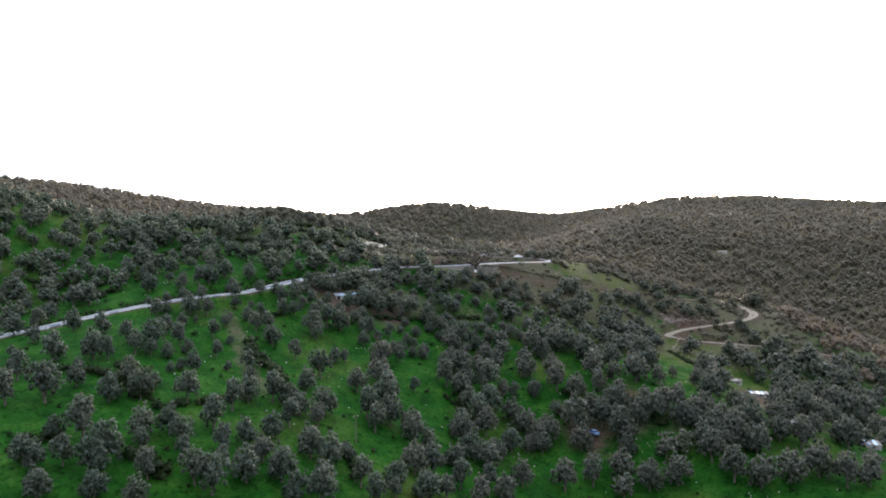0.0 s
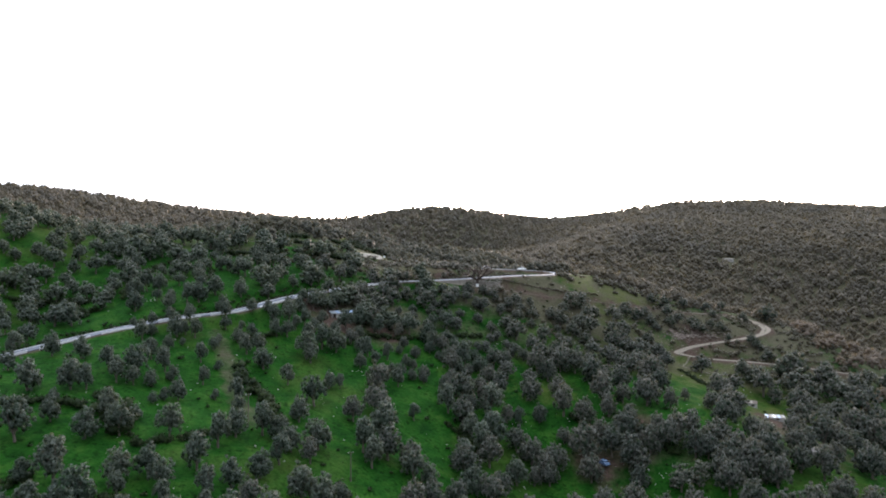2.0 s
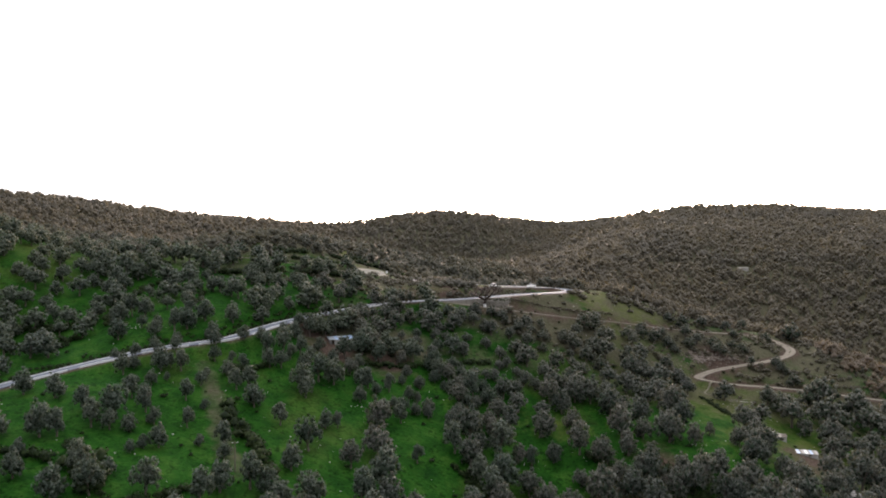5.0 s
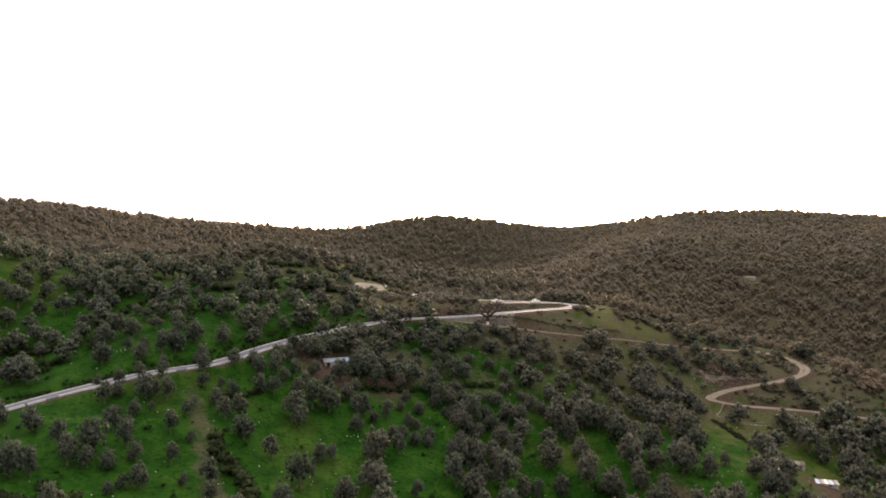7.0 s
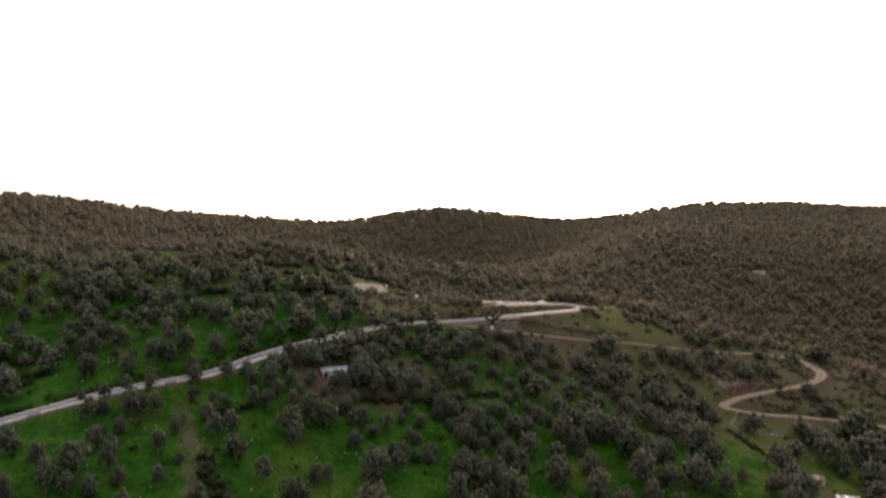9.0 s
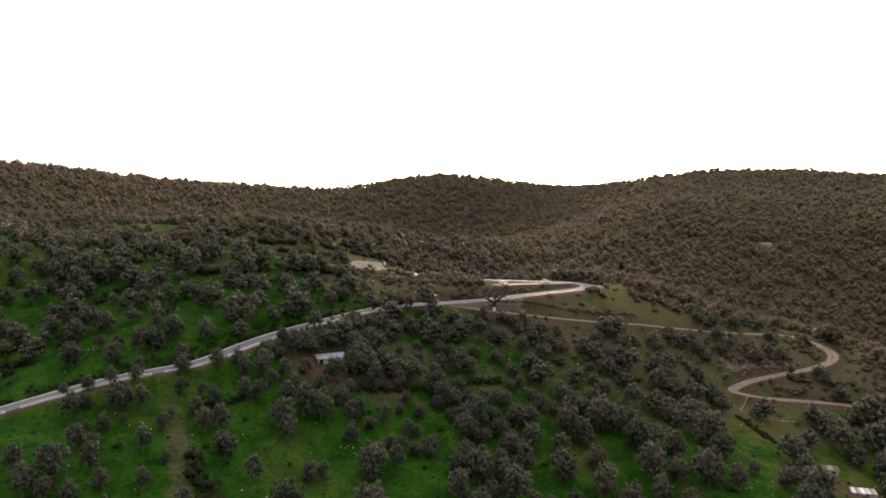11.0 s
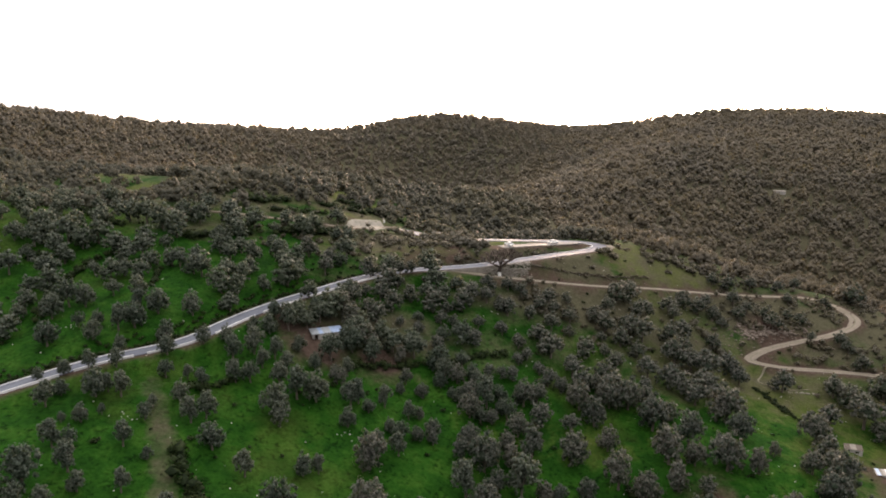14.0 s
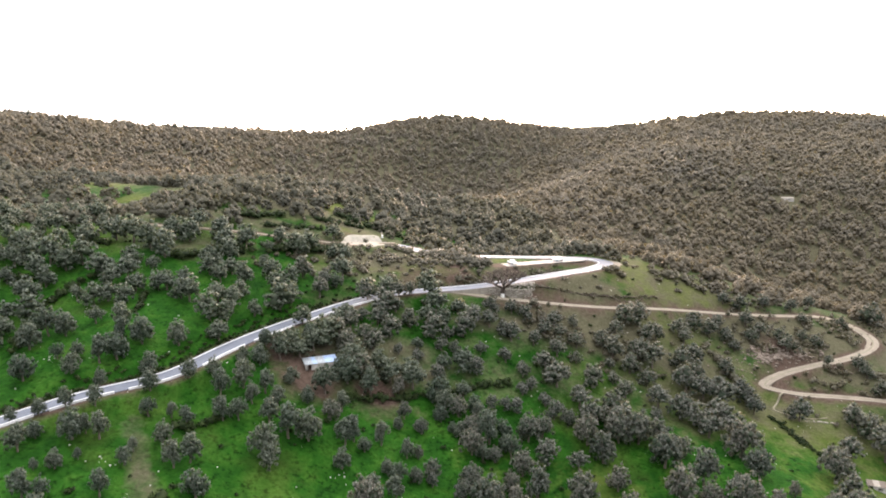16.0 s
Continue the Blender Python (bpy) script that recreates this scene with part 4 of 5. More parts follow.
# the slope beyond the road's lower end, and the denser wood round the farm yard
THICKETS = [[t for t in zone if beside(np.array([t[0]]), np.array([t[1]]), LOT)[0][0] > 2.8] for zone in THICKETS]
THICKETS = [[(x, y, w * (0.72 if x > 88 and y > 305 else 1.0)) for x, y, w in zone] for zone in THICKETS]
TAKEN = np.array([(x, y) for zone in GROVES + THICKETS for x, y, w in zone])
more = []
for x0, x1, y0, y1, step in ((-270, -112, 150, 240, 10.5), (-270, -112, 240, 352, 8.0), (20, 160, 195, 262, 10.5), (-8, 62, 286, 308, 6.4)):
    for gy in np.arange(y0, y1, step):
        for gx in np.arange(x0, x1, step):
            x, y = gx + rng.uniform(-0.45, 0.45) * step, gy + rng.uniform(-0.45, 0.45) * step
            yard = min(math.hypot(x - 46, y - 217), math.hypot(x - 113, y - 250), math.hypot(x - 68, y - 275))
            if abs(x) < 0.7 * y + 10 and clear_of_ways(x, y, 3.0) and yard > 10 and np.hypot(TAKEN[:, 0] - x, TAKEN[:, 1] - y).min() > min(6.5, step - 1.6):
                more.append((x, y, rng.uniform(3.8, 6.4) * (0.8 if step < 7 else 1.0)))
spots = [t for zone in THICKETS for t in zone] + more
# trees to the right take the leaf colour with painted glare
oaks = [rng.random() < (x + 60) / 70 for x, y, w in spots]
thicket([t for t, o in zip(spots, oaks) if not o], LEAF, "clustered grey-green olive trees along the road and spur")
thicket([t for t, o in zip(spots, oaks) if o], LEAF_GLARE, "clustered evergreen trees on the spur with glare painted into the leaves")


# ---- woods on the far hills ----
def simple_tree(rng, n, leaves, small, size):
    """A wooded crown for the distance: lobes over an uneven dome."""
    q, u = 2.4 * np.arange(n) + rng.uniform(-0.6, 0.6, n), 1 - (np.arange(n) + rng.uniform(0.1, 0.9, n)) / n
    out = 2.6 * np.sqrt(1 - u ** 2) * rng.uniform(0.7, 1.1, n)
    cs = np.column_stack([np.cos(q) * out, np.sin(q) * out, 1.2 + 3.4 * u * rng.uniform(0.85, 1.1, n)])
    V, F, K, N = tufts(rng, cs, rng.uniform(*small, n), leaves, size, 0.95, 0.85, (OCTA_V, OCTA_F), np.array([0, 0, 1.5]))
    return V, F, N


def woods_object(name, label, spots, rng, mat):
    near = [simple_tree(rng, 17, 12, (0.7, 1.3), 0.5) for _ in range(10)]
    forms = [simple_tree(rng, 11, 6, (0.95, 1.45), 0.6) for _ in range(10)]
    plain = [simple_tree(rng, 8, 3, (1.1, 1.65), 0.8) for _ in range(10)]
    VV, FF, NN, n = [], [], [], 0
    for x, y, z, s in spots:
        V, F, N = (near if y < 470 else forms if y < 580 else plain)[rng.integers(10)]
        q = rng.uniform(0, 2 * math.pi)
        R = np.array([[math.cos(q), -math.sin(q), 0], [math.sin(q), math.cos(q), 0], [0, 0, 1]])
        VV.append((V * s * ((1.0, 1.0, 1.15) if y < 470 else (1.08, 1.08, 1.3))) @ R.T + (x, y, z))
        NN.append(N @ R.T)
        FF.append(F + n)
        n += len(V)
    NN = np.vstack(NN) + (0, 0, 0.3)
    NN /= np.linalg.norm(NN, axis=1)[:, None]
    ob = new(name, fast_mesh(name, np.vstack(VV), np.vstack(FF), mat, True, None, None, NN))
    return tagged(ob, label, "woods", kind="stuff")


def wood_spots(rng, x0, x1, y0, y1, step, keep):
    gx, gy = np.meshgrid(np.arange(x0, x1, step), np.arange(y0, y1, step))
    x = gx.ravel() + rng.uniform(-0.36, 0.36, gx.size) * step
    y = gy.ravel() + rng.uniform(-0.36, 0.36, gx.size) * step
    ok = keep(x, y)
    x, y = x[ok], y[ok]
    return np.column_stack([x, y, height(x, y) - np.where(y > 700, 2.0, 1.5), rng.uniform(0.75, 1.25, len(x))])


RIDGE = np.array([(-600, 560), (-373, 605), (-333, 642), (-260, 700), (-200, 860), (-160, 930), (-90, 985), (-60, 985), (0, 985), (60, 985),
                  (117, 960), (170, 930), (210, 880), (260, 850), (362, 835), (460, 835), (700, 830)], float)


def in_view(x, y):
    """The land that the flight overlooks, up to the ridges."""
    return (np.abs(x) < 0.66 * y + 15) & (y < np.interp(x, RIDGE[:, 0], RIDGE[:, 1]) + 22)


def glade(x, y):
    open_ = np.zeros(len(x), bool)
    for cx, cy, rx, ry in ((-232, 495, 17, 15), (-190, 463, 24, 15), (-152, 430, 25, 12), (-128, 408, 16, 8), (-222, 474, 16, 12), (-180, 445, 22, 12), (-143, 412, 22, 11), (-45, 366, 15, 10)):
        open_ |= ((x - cx) / rx) ** 2 + ((y - cy) / ry) ** 2 < 1
    return open_ & (rng.random(len(x)) < 0.66)      # a few trees stand in the glades


def free(x, y, gap=11.0):
    """Away from roads, the parking place and the trees already planted."""
    ok = np.ones(len(x), bool)
    close = y < 420
    for line, half, level in WAYS:
        ok[close] &= beside(x[close], y[close], line)[0] > half + gap
    ok[close] &= beside(x[close], y[close], TAKEN)[0] > 4.5
    ok &= np.hypot(x + 36, y - 354) > 17
    ok &= np.hypot((x - 75) / 22, (y - 345) / 14) > 1
    return ok


left = wood_spots(rng, -620, 60, 336, 860, 7.0, lambda x, y: in_view(x, y) & ~glade(x, y) & (x < 60 - (y - 400) * 0.25) & free(x, y, 4.0) & ((x < -72) | (y > 358)))
right = wood_spots(rng, -120, 700, 352, 960, 6.7, lambda x, y: in_view(x, y) & (x >= 60 - (y - 400) * 0.25) & (np.hypot(x - 223, y - 567) > 9) & free(x, y, 5.0))
lower = wood_spots(rng, 150, 290, 215, 352, 7.4, lambda x, y: in_view(x, y) & (x > 150 + (y - 215) * 0.1) & free(x, y, 3.0))
back = wood_spots(rng, -330, 120, 860, 1010, 8.4, lambda x, y: in_view(x, y) & (x < 60 - (y - 400) * 0.25))
woods_object("hill_woods", "grey-green oak woods in the hollow behind the spur", left[left[:, 1] < 500], rng, LEAF_MID)
woods_object("hill_woods", "dense grey-brown oak woods over a long hillside", left[left[:, 1] >= 500], rng, LEAF_FAR)
woods_object("hill_woods", "dense grey-green oak woods on the broad hill under the sun", right, rng, LEAF_FAR)
woods_object("hill_woods", "dark oak woods in the dip below the dirt track", lower, rng, LEAF_FAR)
woods_object("hill_woods", "distant oak woods on the farthest rounded hilltop", back, rng, LEAF_FAR)


# tall single trees that stand out along the skyline of the long hillside
for k in range(70):
    x = -372 + 3.2 * k + rng.uniform(-2.4, 2.4)
    y = float(np.interp(x, (-372, -346, -307, -268, -220, -160), (592, 612, 645, 706, 790, 866))) + rng.uniform(-9, 9)
    if rng.random() < 0.75:
        ob = plant(x, y, rng.uniform(0.7, 1.15), 4 + int(rng.integers(4)), rng.uniform(0, 360))
        tagged(ob, "wide oak standing out on the wooded skyline", "tree", "trees on the skyline")


# ---- hedgerows, shrubs and stones ----
def bushes(name, label, spots, rng, mat, kind="", category="shrub"):
    """Low dense bushes, each a few tufts."""
    VV, FF, NN, n = [], [], [], 0
    for x, y, r in spots:
        z = float(height(x, y)[0])
        m = 3
        cs = np.column_stack([x + rng.uniform(-0.6, 0.6, m) * r, y + rng.uniform(-0.6, 0.6, m) * r, z + rng.uniform(0.25, 0.8, m) * r])
        V, F, K, N = tufts(rng, cs, rng.uniform(0.45, 0.75, m) * r, 16, 0.22 + 0.1 * r, 0.75, 0.85, (OCTA_V, OCTA_F), np.array([x, y, z]))
        VV.append(V)
        NN.append(N)
        FF.append(F + n)
        n += len(V)
    ob = new(name, fast_mesh(name, np.vstack(VV), np.vstack(FF), mat, True, None, None, np.vstack(NN)))
    return tagged(ob, label, category, kind=kind)


DITCHES = [
    ([(-115.0, 279.7), (-113.3, 284.1), (-111.3, 289.6), (-107.9, 294.6)], 1.6),
    ([(-87.6, 275.3), (-87.8, 280.3), (-89.4, 286.5)], 1.2),
    ([(-132.6, 291.0), (-129.1, 292.1), (-125.2, 292.6)], 1.6),
    ([(-90.8, 309.3), (-80.0, 314.0), (-68.7, 319.4)], 2.2),
    ([(-63.9, 322.1), (-53.9, 328.2), (-41.5, 335.3)], 2.4),
    ([(-9.5, 269.0), (-2.0, 272.7), (5.8, 276.7), (14.6, 280.3)], 1.5),
    ([(81.4, 315.8), (84.1, 310.1), (87.0, 305.4), (88.5, 300.8)], 3.0),
    ([(-111.5, 258.8), (-111.3, 264.8), (-113.4, 272.5)], 2.2),
]
FIELD_EDGES = [
    ([(-62.9, 237.0), (-59.1, 238.7), (-55.2, 242.2)], 1.5),
    ([(-27.7, 260.9), (-19.4, 263.9), (-10.9, 267.9)], 1.5),
    ([(-133.3, 329.6), (-121.9, 318.4), (-112.9, 314.9)], 2.0),
    ([(-47.6, 375.6), (-36.3, 376.1), (-27.3, 377.5), (-15.7, 375.5)], 3.0),
    ([(-4.2, 371.1), (3.9, 333.2), (9.6, 329.1)], 2.4),
    ([(24.8, 308.7), (26.0, 303.4), (27.9, 297.8)], 2.0),
    ([(-68.1, 167.0), (-63.9, 169.8), (-59.9, 173.9), (-55.2, 178.7)], 1.5),
    ([(-59.5, 217.8), (-54.8, 209.7), (-48.8, 202.4), (-44.3, 196.7), (-41.1, 190.6)], 2.4),
]
TERRACES = [
    ([(-102.4, 177.1), (-97.6, 179.9), (-90.5, 179.9), (-84.6, 179.4)], 1.8),
    ([(-84.6, 185.0), (-80.5, 182.5), (-76.6, 178.2), (-71.5, 171.6)], 4.6),
    ([(-81.7, 179.4), (-76.6, 175.9), (-71.0, 171.3)], 3.5),
    ([(-88.7, 148.3), (-85.3, 148.4), (-81.2, 151.8)], 1.6),
    ([(-24.9, 170.7), (-21.2, 168.1), (-18.7, 163.6)], 2.2),
    ([(-64.9, 147.5), (-59.3, 145.4), (-55.4, 141.3)], 3.5),
    ([(1.1, 221.8), (7.9, 215.5), (11.2, 214.7)], 1.6),
    ([(40.6, 237.1), (45.2, 231.3), (48.5, 229.8)], 1.6),
    ([(60.0, 231.8), (64.5, 222.2), (69.3, 220.6)], 1.8),
]
BRAMBLES = [
    ([(-145.6, 255.0), (-135.2, 257.8), (-123.4, 258.6)], 1.6),
    ([(-131.4, 248.0), (-116.6, 243.8)], 1.5),
    ([(-149.6, 256.8), (-136.6, 259.3), (-122.8, 260.6)], 1.5),
    ([(-137.9, 246.9), (-125.0, 248.5), (-115.3, 248.7)], 1.5),
    ([(92.4, 291.4), (95.2, 286.2), (96.7, 280.3), (99.8, 275.1)], 1.1),
    ([(-84.3, 346.9), (-74.5, 348.7), (-64.8, 356.1)], 2.0),
    ([(-53.8, 359.6), (-45.8, 363.9), (-37.8, 369.4)], 2.0),
    ([(-69.2, 343.7), (-59.9, 347.7), (-50.4, 352.4)], 1.6),
]
spots = []
for points, wide in DITCHES + FIELD_EDGES + TERRACES + BRAMBLES:
    for p in smooth_line(points, 0.8):
        spots.append((p[0] + rng.uniform(-0.5, 0.5) * wide, p[1] + rng.uniform(-0.5, 0.5) * wide, rng.uniform(0.55, 1.15) * min(wide, 2.3)))
# bushes on the bank above the road
up = np.gradient(ROAD, axis=0)
up /= np.linalg.norm(up, axis=1)[:, None]
for p, t in zip(ROAD, up):
    if -125 < p[0] < 40 and p[1] < 345 and rng.random() < 0.9:
        for off in (rng.uniform(3.9, 5.2), rng.uniform(4.6, 7.5)):
            spots.append((p[0] - t[1] * off, p[1] + t[0] * off, rng.uniform(0.4, 1.05)))
brown = [t for t in spots if t[0] > -12 and t[1] > 295]
bushes("hedgerows", "dark overgrown hedgerows of low scrub along ditches", [t for t in spots if t not in brown], rng, LEAF_DARK, "stuff", "hedge")

spots = []
while len(spots) < 330:
    x, y = rng.uniform(-130, 150), rng.uniform(135, 350)
    if abs(x) < 0.62 * y and clear_of_ways(x, y, 1.0):
        spots.append((x, y, rng.uniform(0.3, 0.85)))
bushes("meadow_shrubs", "small dark green shrubs and thistles dotted over the grass", spots, rng, LEAF_DARK, "stuff")
# scrub on the banks of the road and the spur
spots = list(brown)
while len(spots) < 380:
    x, y = rng.uniform(-70, 150), rng.uniform(290, 372)
    grassy = math.hypot((x - 72) / 26, (y - 341) / 17) < 1
    if clear_of_ways(x, y, 0.6) and y > 300 - x * 0.1 and not grassy:
        spots.append((x, y, rng.uniform(0.6, 1.6)))
for x0, y0, n, sx, sy in ((-16.7, 349.5, 7, 2.5, 1.0), (-11, 344, 10, 2.4, 1.0), (-4, 342.5, 10, 2.6, 1.0), (4, 337.5, 9, 2.4, 1.0), (8, 334, 7, 2, 1),
                          (-45, 334, 14, 6, 1.5), (-25, 331, 14, 7, 1.5), (-10, 330, 14, 6, 1.5), (60, 352, 8, 3, 1), (84, 352, 22, 6, 4), (98, 350, 26, 6, 4), (30, 305, 24, 9, 4), (45, 300, 24, 9, 5)):
    for _ in range(n):
        x, y = rng.normal(x0, sx), rng.normal(y0, sy)
        if clear_of_ways(x, y, 0.8):
            spots.append((x, y, rng.uniform(0.7, 1.7)))
# tall bushes on the bank below the upper road, outside the hairpin and along the crest of the grassy spur
for x, y, r in ((-22.5, 345.5, 2.2), (-19, 344, 1.9), (-11, 341, 2.4), (-7.5, 342.5, 2.8), (-4.5, 342, 2.6), (-1.5, 341.5, 2.7), (1.5, 337, 2.9), (3.5, 335, 2.6), (6.5, 331.5, 2.8), (9.2, 331.2, 2.3),
                (56, 339.8, 2.3), (53, 337.6, 1.7), (58.8, 340, 1.9), (73.5, 350.5, 2.4), (77, 350, 2.0), (80.5, 350.6, 2.6), (85, 348.8, 2.5), (89, 347, 2.3), (73, 344.5, 1.3), (79, 341, 1.1)):
    for _ in range(5):
        spots.append((x + rng.normal(0, 0.4) * r, y + rng.normal(0, 0.35) * r, r * rng.uniform(0.5, 0.95)))
count = 0
while count < 130:
    x, y = rng.uniform(-55, 8), rng.uniform(316, 343)
    if clear_of_ways(x, y, 1.5):
        spots.append((x, y, rng.uniform(0.8, 1.9)))
        count += 1
# a dark brushy line under the terrace wall
for p in smooth_line([(24.4, 316.6), (30.6, 318.6), (37.5, 320.4), (44.4, 322.0), (51.5, 324.3), (60.2, 328.3), (69.3, 333.0)], 1.1):
    spots.append((p[0], p[1] + rng.uniform(-0.4, 0.4), rng.uniform(0.35, 0.7)))
count = 0
while count < 330:
    x, y = rng.uniform(88, 172), rng.uniform(306, 352)
    inside = 318 + (x - 104) * 0.30 < y < 338 + (x - 99) * 0.27 and x < 142
    if (inside or x > 146 or y < 317 and x > 112) and clear_of_ways(x, y, 0.7):
        spots.append((x, y, rng.uniform(0.6, 1.7)))
        count += 1
bushes("bank_scrub", "brownish scrub on the banks beside the roads", spots, rng, LEAF_SCRUB, "stuff")


def stones(name, label, spots, rng, mat):
    VV, FF, n = [], [], 0
    for x, y, r in spots:
        v = ICO_V * (r * rng.uniform(0.65, 1.2, (12, 1))) * (1.2, 1.0, 0.7) + (x, y, float(height(x, y)[0]) + 0.1 * r)
        VV.append(v)
        FF.append(ICO_F + n)
        n += 12
    return tagged(new(name, fast_mesh(name, np.vstack(VV), np.vstack(FF), mat)), label, "stones", kind="stuff")


spots = []
while len(spots) < 420:
    x, y = rng.uniform(-120, 140), rng.uniform(140, 345)
    if abs(x) < 0.62 * y:
        spots.append((x, y, rng.uniform(0.07, 0.2)))
for _ in range(34):
    cx, cy = rng.uniform(-100, 125), rng.uniform(160, 300)
    spots += [(rng.normal(cx, 2.2), rng.normal(cy, 1.6), rng.uniform(0.07, 0.2)) for _ in range(int(rng.integers(4, 11)))]
spots = [p for p in spots if clear_of_ways(p[0], p[1], 0.5)]
stones("field_stones", "pale limestone pieces scattered over the grass", spots, rng, PALE_STONE)
spots = [(rng.normal(109, 9), rng.normal(319.5, 3.0), rng.uniform(0.2, 0.6)) for _ in range(220)]
spots += [(rng.normal(92, 5), rng.normal(313, 4), rng.uniform(0.2, 0.5)) for _ in range(50)]
for cx, cy, n in ((100, 318.6, 16), (101.8, 316.2, 16), (105, 318.4, 20), (109, 320.4, 22), (106.4, 322.6, 14), (116.5, 322.4, 16), (122.5, 323.6, 12)):
    spots += [(rng.normal(cx, 1.6), rng.normal(cy, 0.9), rng.uniform(0.25, 0.75)) for _ in range(n)]
spots = [p for p in spots if clear_of_ways(p[0], p[1], 0.8)]
stones("rubble_slope", "broken reddish rock on the cut bank above the track", spots, rng, REDROCK)
# loose rubble on the bank between the road and the start of the track
spots = []
while len(spots) < 260:
    x = rng.uniform(0, 25)
    y = rng.uniform(312.6 + 0.02 * x, 314.2 + 0.32 * x)
    if clear_of_ways(x, y, 0.35):
        spots.append((x, y, rng.uniform(0.14, 0.42)))
stones("rubble_bank", "tumbled pale rubble on the bank behind the bare tree", spots, rng, STONE)

# ---- dry stone walls ----
def stone_wall(points, tall, label, end=None, gap=0.55, big=1.0, mat=STONE):
    """Loose stones stacked along a line, from `tall` at its start to `end` at its end, each course set back a little."""
    line = smooth_line(points, gap)
    wall = tagged(new("stone_wall"), label, "wall")
    base = [bpy.data.meshes.new("stone") for _ in range(5)]
    for me in base:
        v = ICO_V * rng.uniform(0.75, 1.2, (12, 1)) * np.array((0.42, 0.36, 0.22)) * big
        me.from_pydata(v.tolist(), [], ICO_F.tolist())
        me.materials.append(mat)
    for i, p in enumerate(line):
        z = float(height(p[0], p[1] - 0.3)[0])
        top = tall + ((end if end else tall) - tall) * i / (len(line) - 1)
        for row in range(max(1, int(top / (0.3 * big) + rng.uniform(-0.4, 0.4)))):
            ob = new("stone", base[int(rng.integers(5))])
            ob.parent = wall
            ob.matrix_basis = pose(p[0] + rng.uniform(-0.2, 0.2) + gap / 2 * (row % 2), p[1] + rng.uniform(-0.16, 0.16) + 0.06 * row, z - 0.12 + 0.27 * big * row, rng.uniform(-25, 25), rng.uniform(-25, 25), rng.uniform(0, 360))
    return wall


# ---- small buildings ----
def corrugated(length, depth, pitch=0.3, wave=0.05, thick=0.02):
    """One corrugated sheet, ridges running down its depth."""
    n = max(4, int(length / pitch) * 4)
    bm = bmesh.new()
    rows = []
    for j in range(2):
        for lift in (0.0, -thick):
            rows.append([bm.verts.new((length * i / n - length / 2, depth * (j - 0.5), wave * math.sin(2 * math.pi * i * length / n / pitch) + lift)) for i in range(n + 1)])
    for a, b in ((0, 2), (1, 3), (0, 1), (2, 3)):
        for i in range(n):
            bm.faces.new((rows[a][i], rows[a][i + 1], rows[b][i + 1], rows[b][i]))
    bmesh.ops.recalc_face_normals(bm, faces=bm.faces)
    return bm


def hut(name, x, y, turn, long, deep, tall, slope, sheets, roofs, label, sink=0.4, door=1.0):
    """A low shed: four walls with a door opening and a small window, posts and a roof of single sheets."""
    z = float(height(x, y)[0])
    thing = tagged(new(name), label, "shed")
    thing.matrix_basis = pose(x, y, z - 0.75, 0, 0, turn)
    t = 0.22
    bm = bmesh.new()
    back = tall + deep * slope
    # front wall in pieces round a doorway and a window
    d0, d1, w0, w1 = -long * 0.44, -long * 0.44 + door, long * 0.05, long * 0.05 + 1.1
    for a, b, lo, hi in ((-long / 2, d0, -sink, tall), (d0, d1, tall - 0.15, tall), (d1, w0, -sink, tall), (w0, w1, -sink, tall * 0.5), (w0, w1, tall * 0.8, tall), (w1, long / 2, -sink, tall)):
        if hi > lo and b > a:
            box(bm, (b - a, t, hi - lo), pose((a + b) / 2, -deep / 2 + t / 2, (lo + hi) / 2))
    part("front_wall", bm, LIME, thing, "whitewashed block wall")
    part("back_wall", block((long, t, back + sink), pose(0, deep / 2 - t / 2, (back - sink) / 2), 0.02), LIME, thing)
    for s in (-1, 1):
        part("side_wall", block((t, deep - 2 * t, tall + sink), pose(s * (long / 2 - t / 2), 0, (tall - sink) / 2), 0.02), LIME, thing)
    part("floor", block((long - 2 * t, deep - 2 * t, 0.1), pose(0, 0, 0.02)), DIRT, thing)
    part("door", block((door - 0.06, 0.06, min(1.9, tall - 0.1)), pose(d0 + 0.1, -deep / 2 - door * 0.45, tall * 0.5, 0, 0, 80), 0.01), DARK, thing, "open dark door")
    part("window_frame", block((1.16, 0.05, 0.1), pose((w0 + w1) / 2, -deep / 2 - 0.03, tall * 0.5), 0.01), BARK, thing)
    each = long * 1.05 / sheets
    tilt = math.degrees(math.atan(slope))
    for k in range(sheets):
        bm = corrugated(each + 0.06, deep * 1.12 / math.cos(math.atan(slope)))
        mat = roofs[k % len(roofs)]
        sh = part("roof_sheet", bm, mat, thing)
        sh.matrix_basis = pose(-long * 0.525 + each * (k + 0.5), 0, tall + deep * slope / 2 + 0.10 + 0.012 * (k % 2), tilt, rng.uniform(-0.6, 0.6), 0)
    for k in range(3):
        part("rafter", block((0.1, deep * 1.05, 0.1), pose(-long * 0.4 + k * long * 0.4, 0, tall + deep * slope / 2 - 0.0, tilt)), BARK, thing)
    return thing


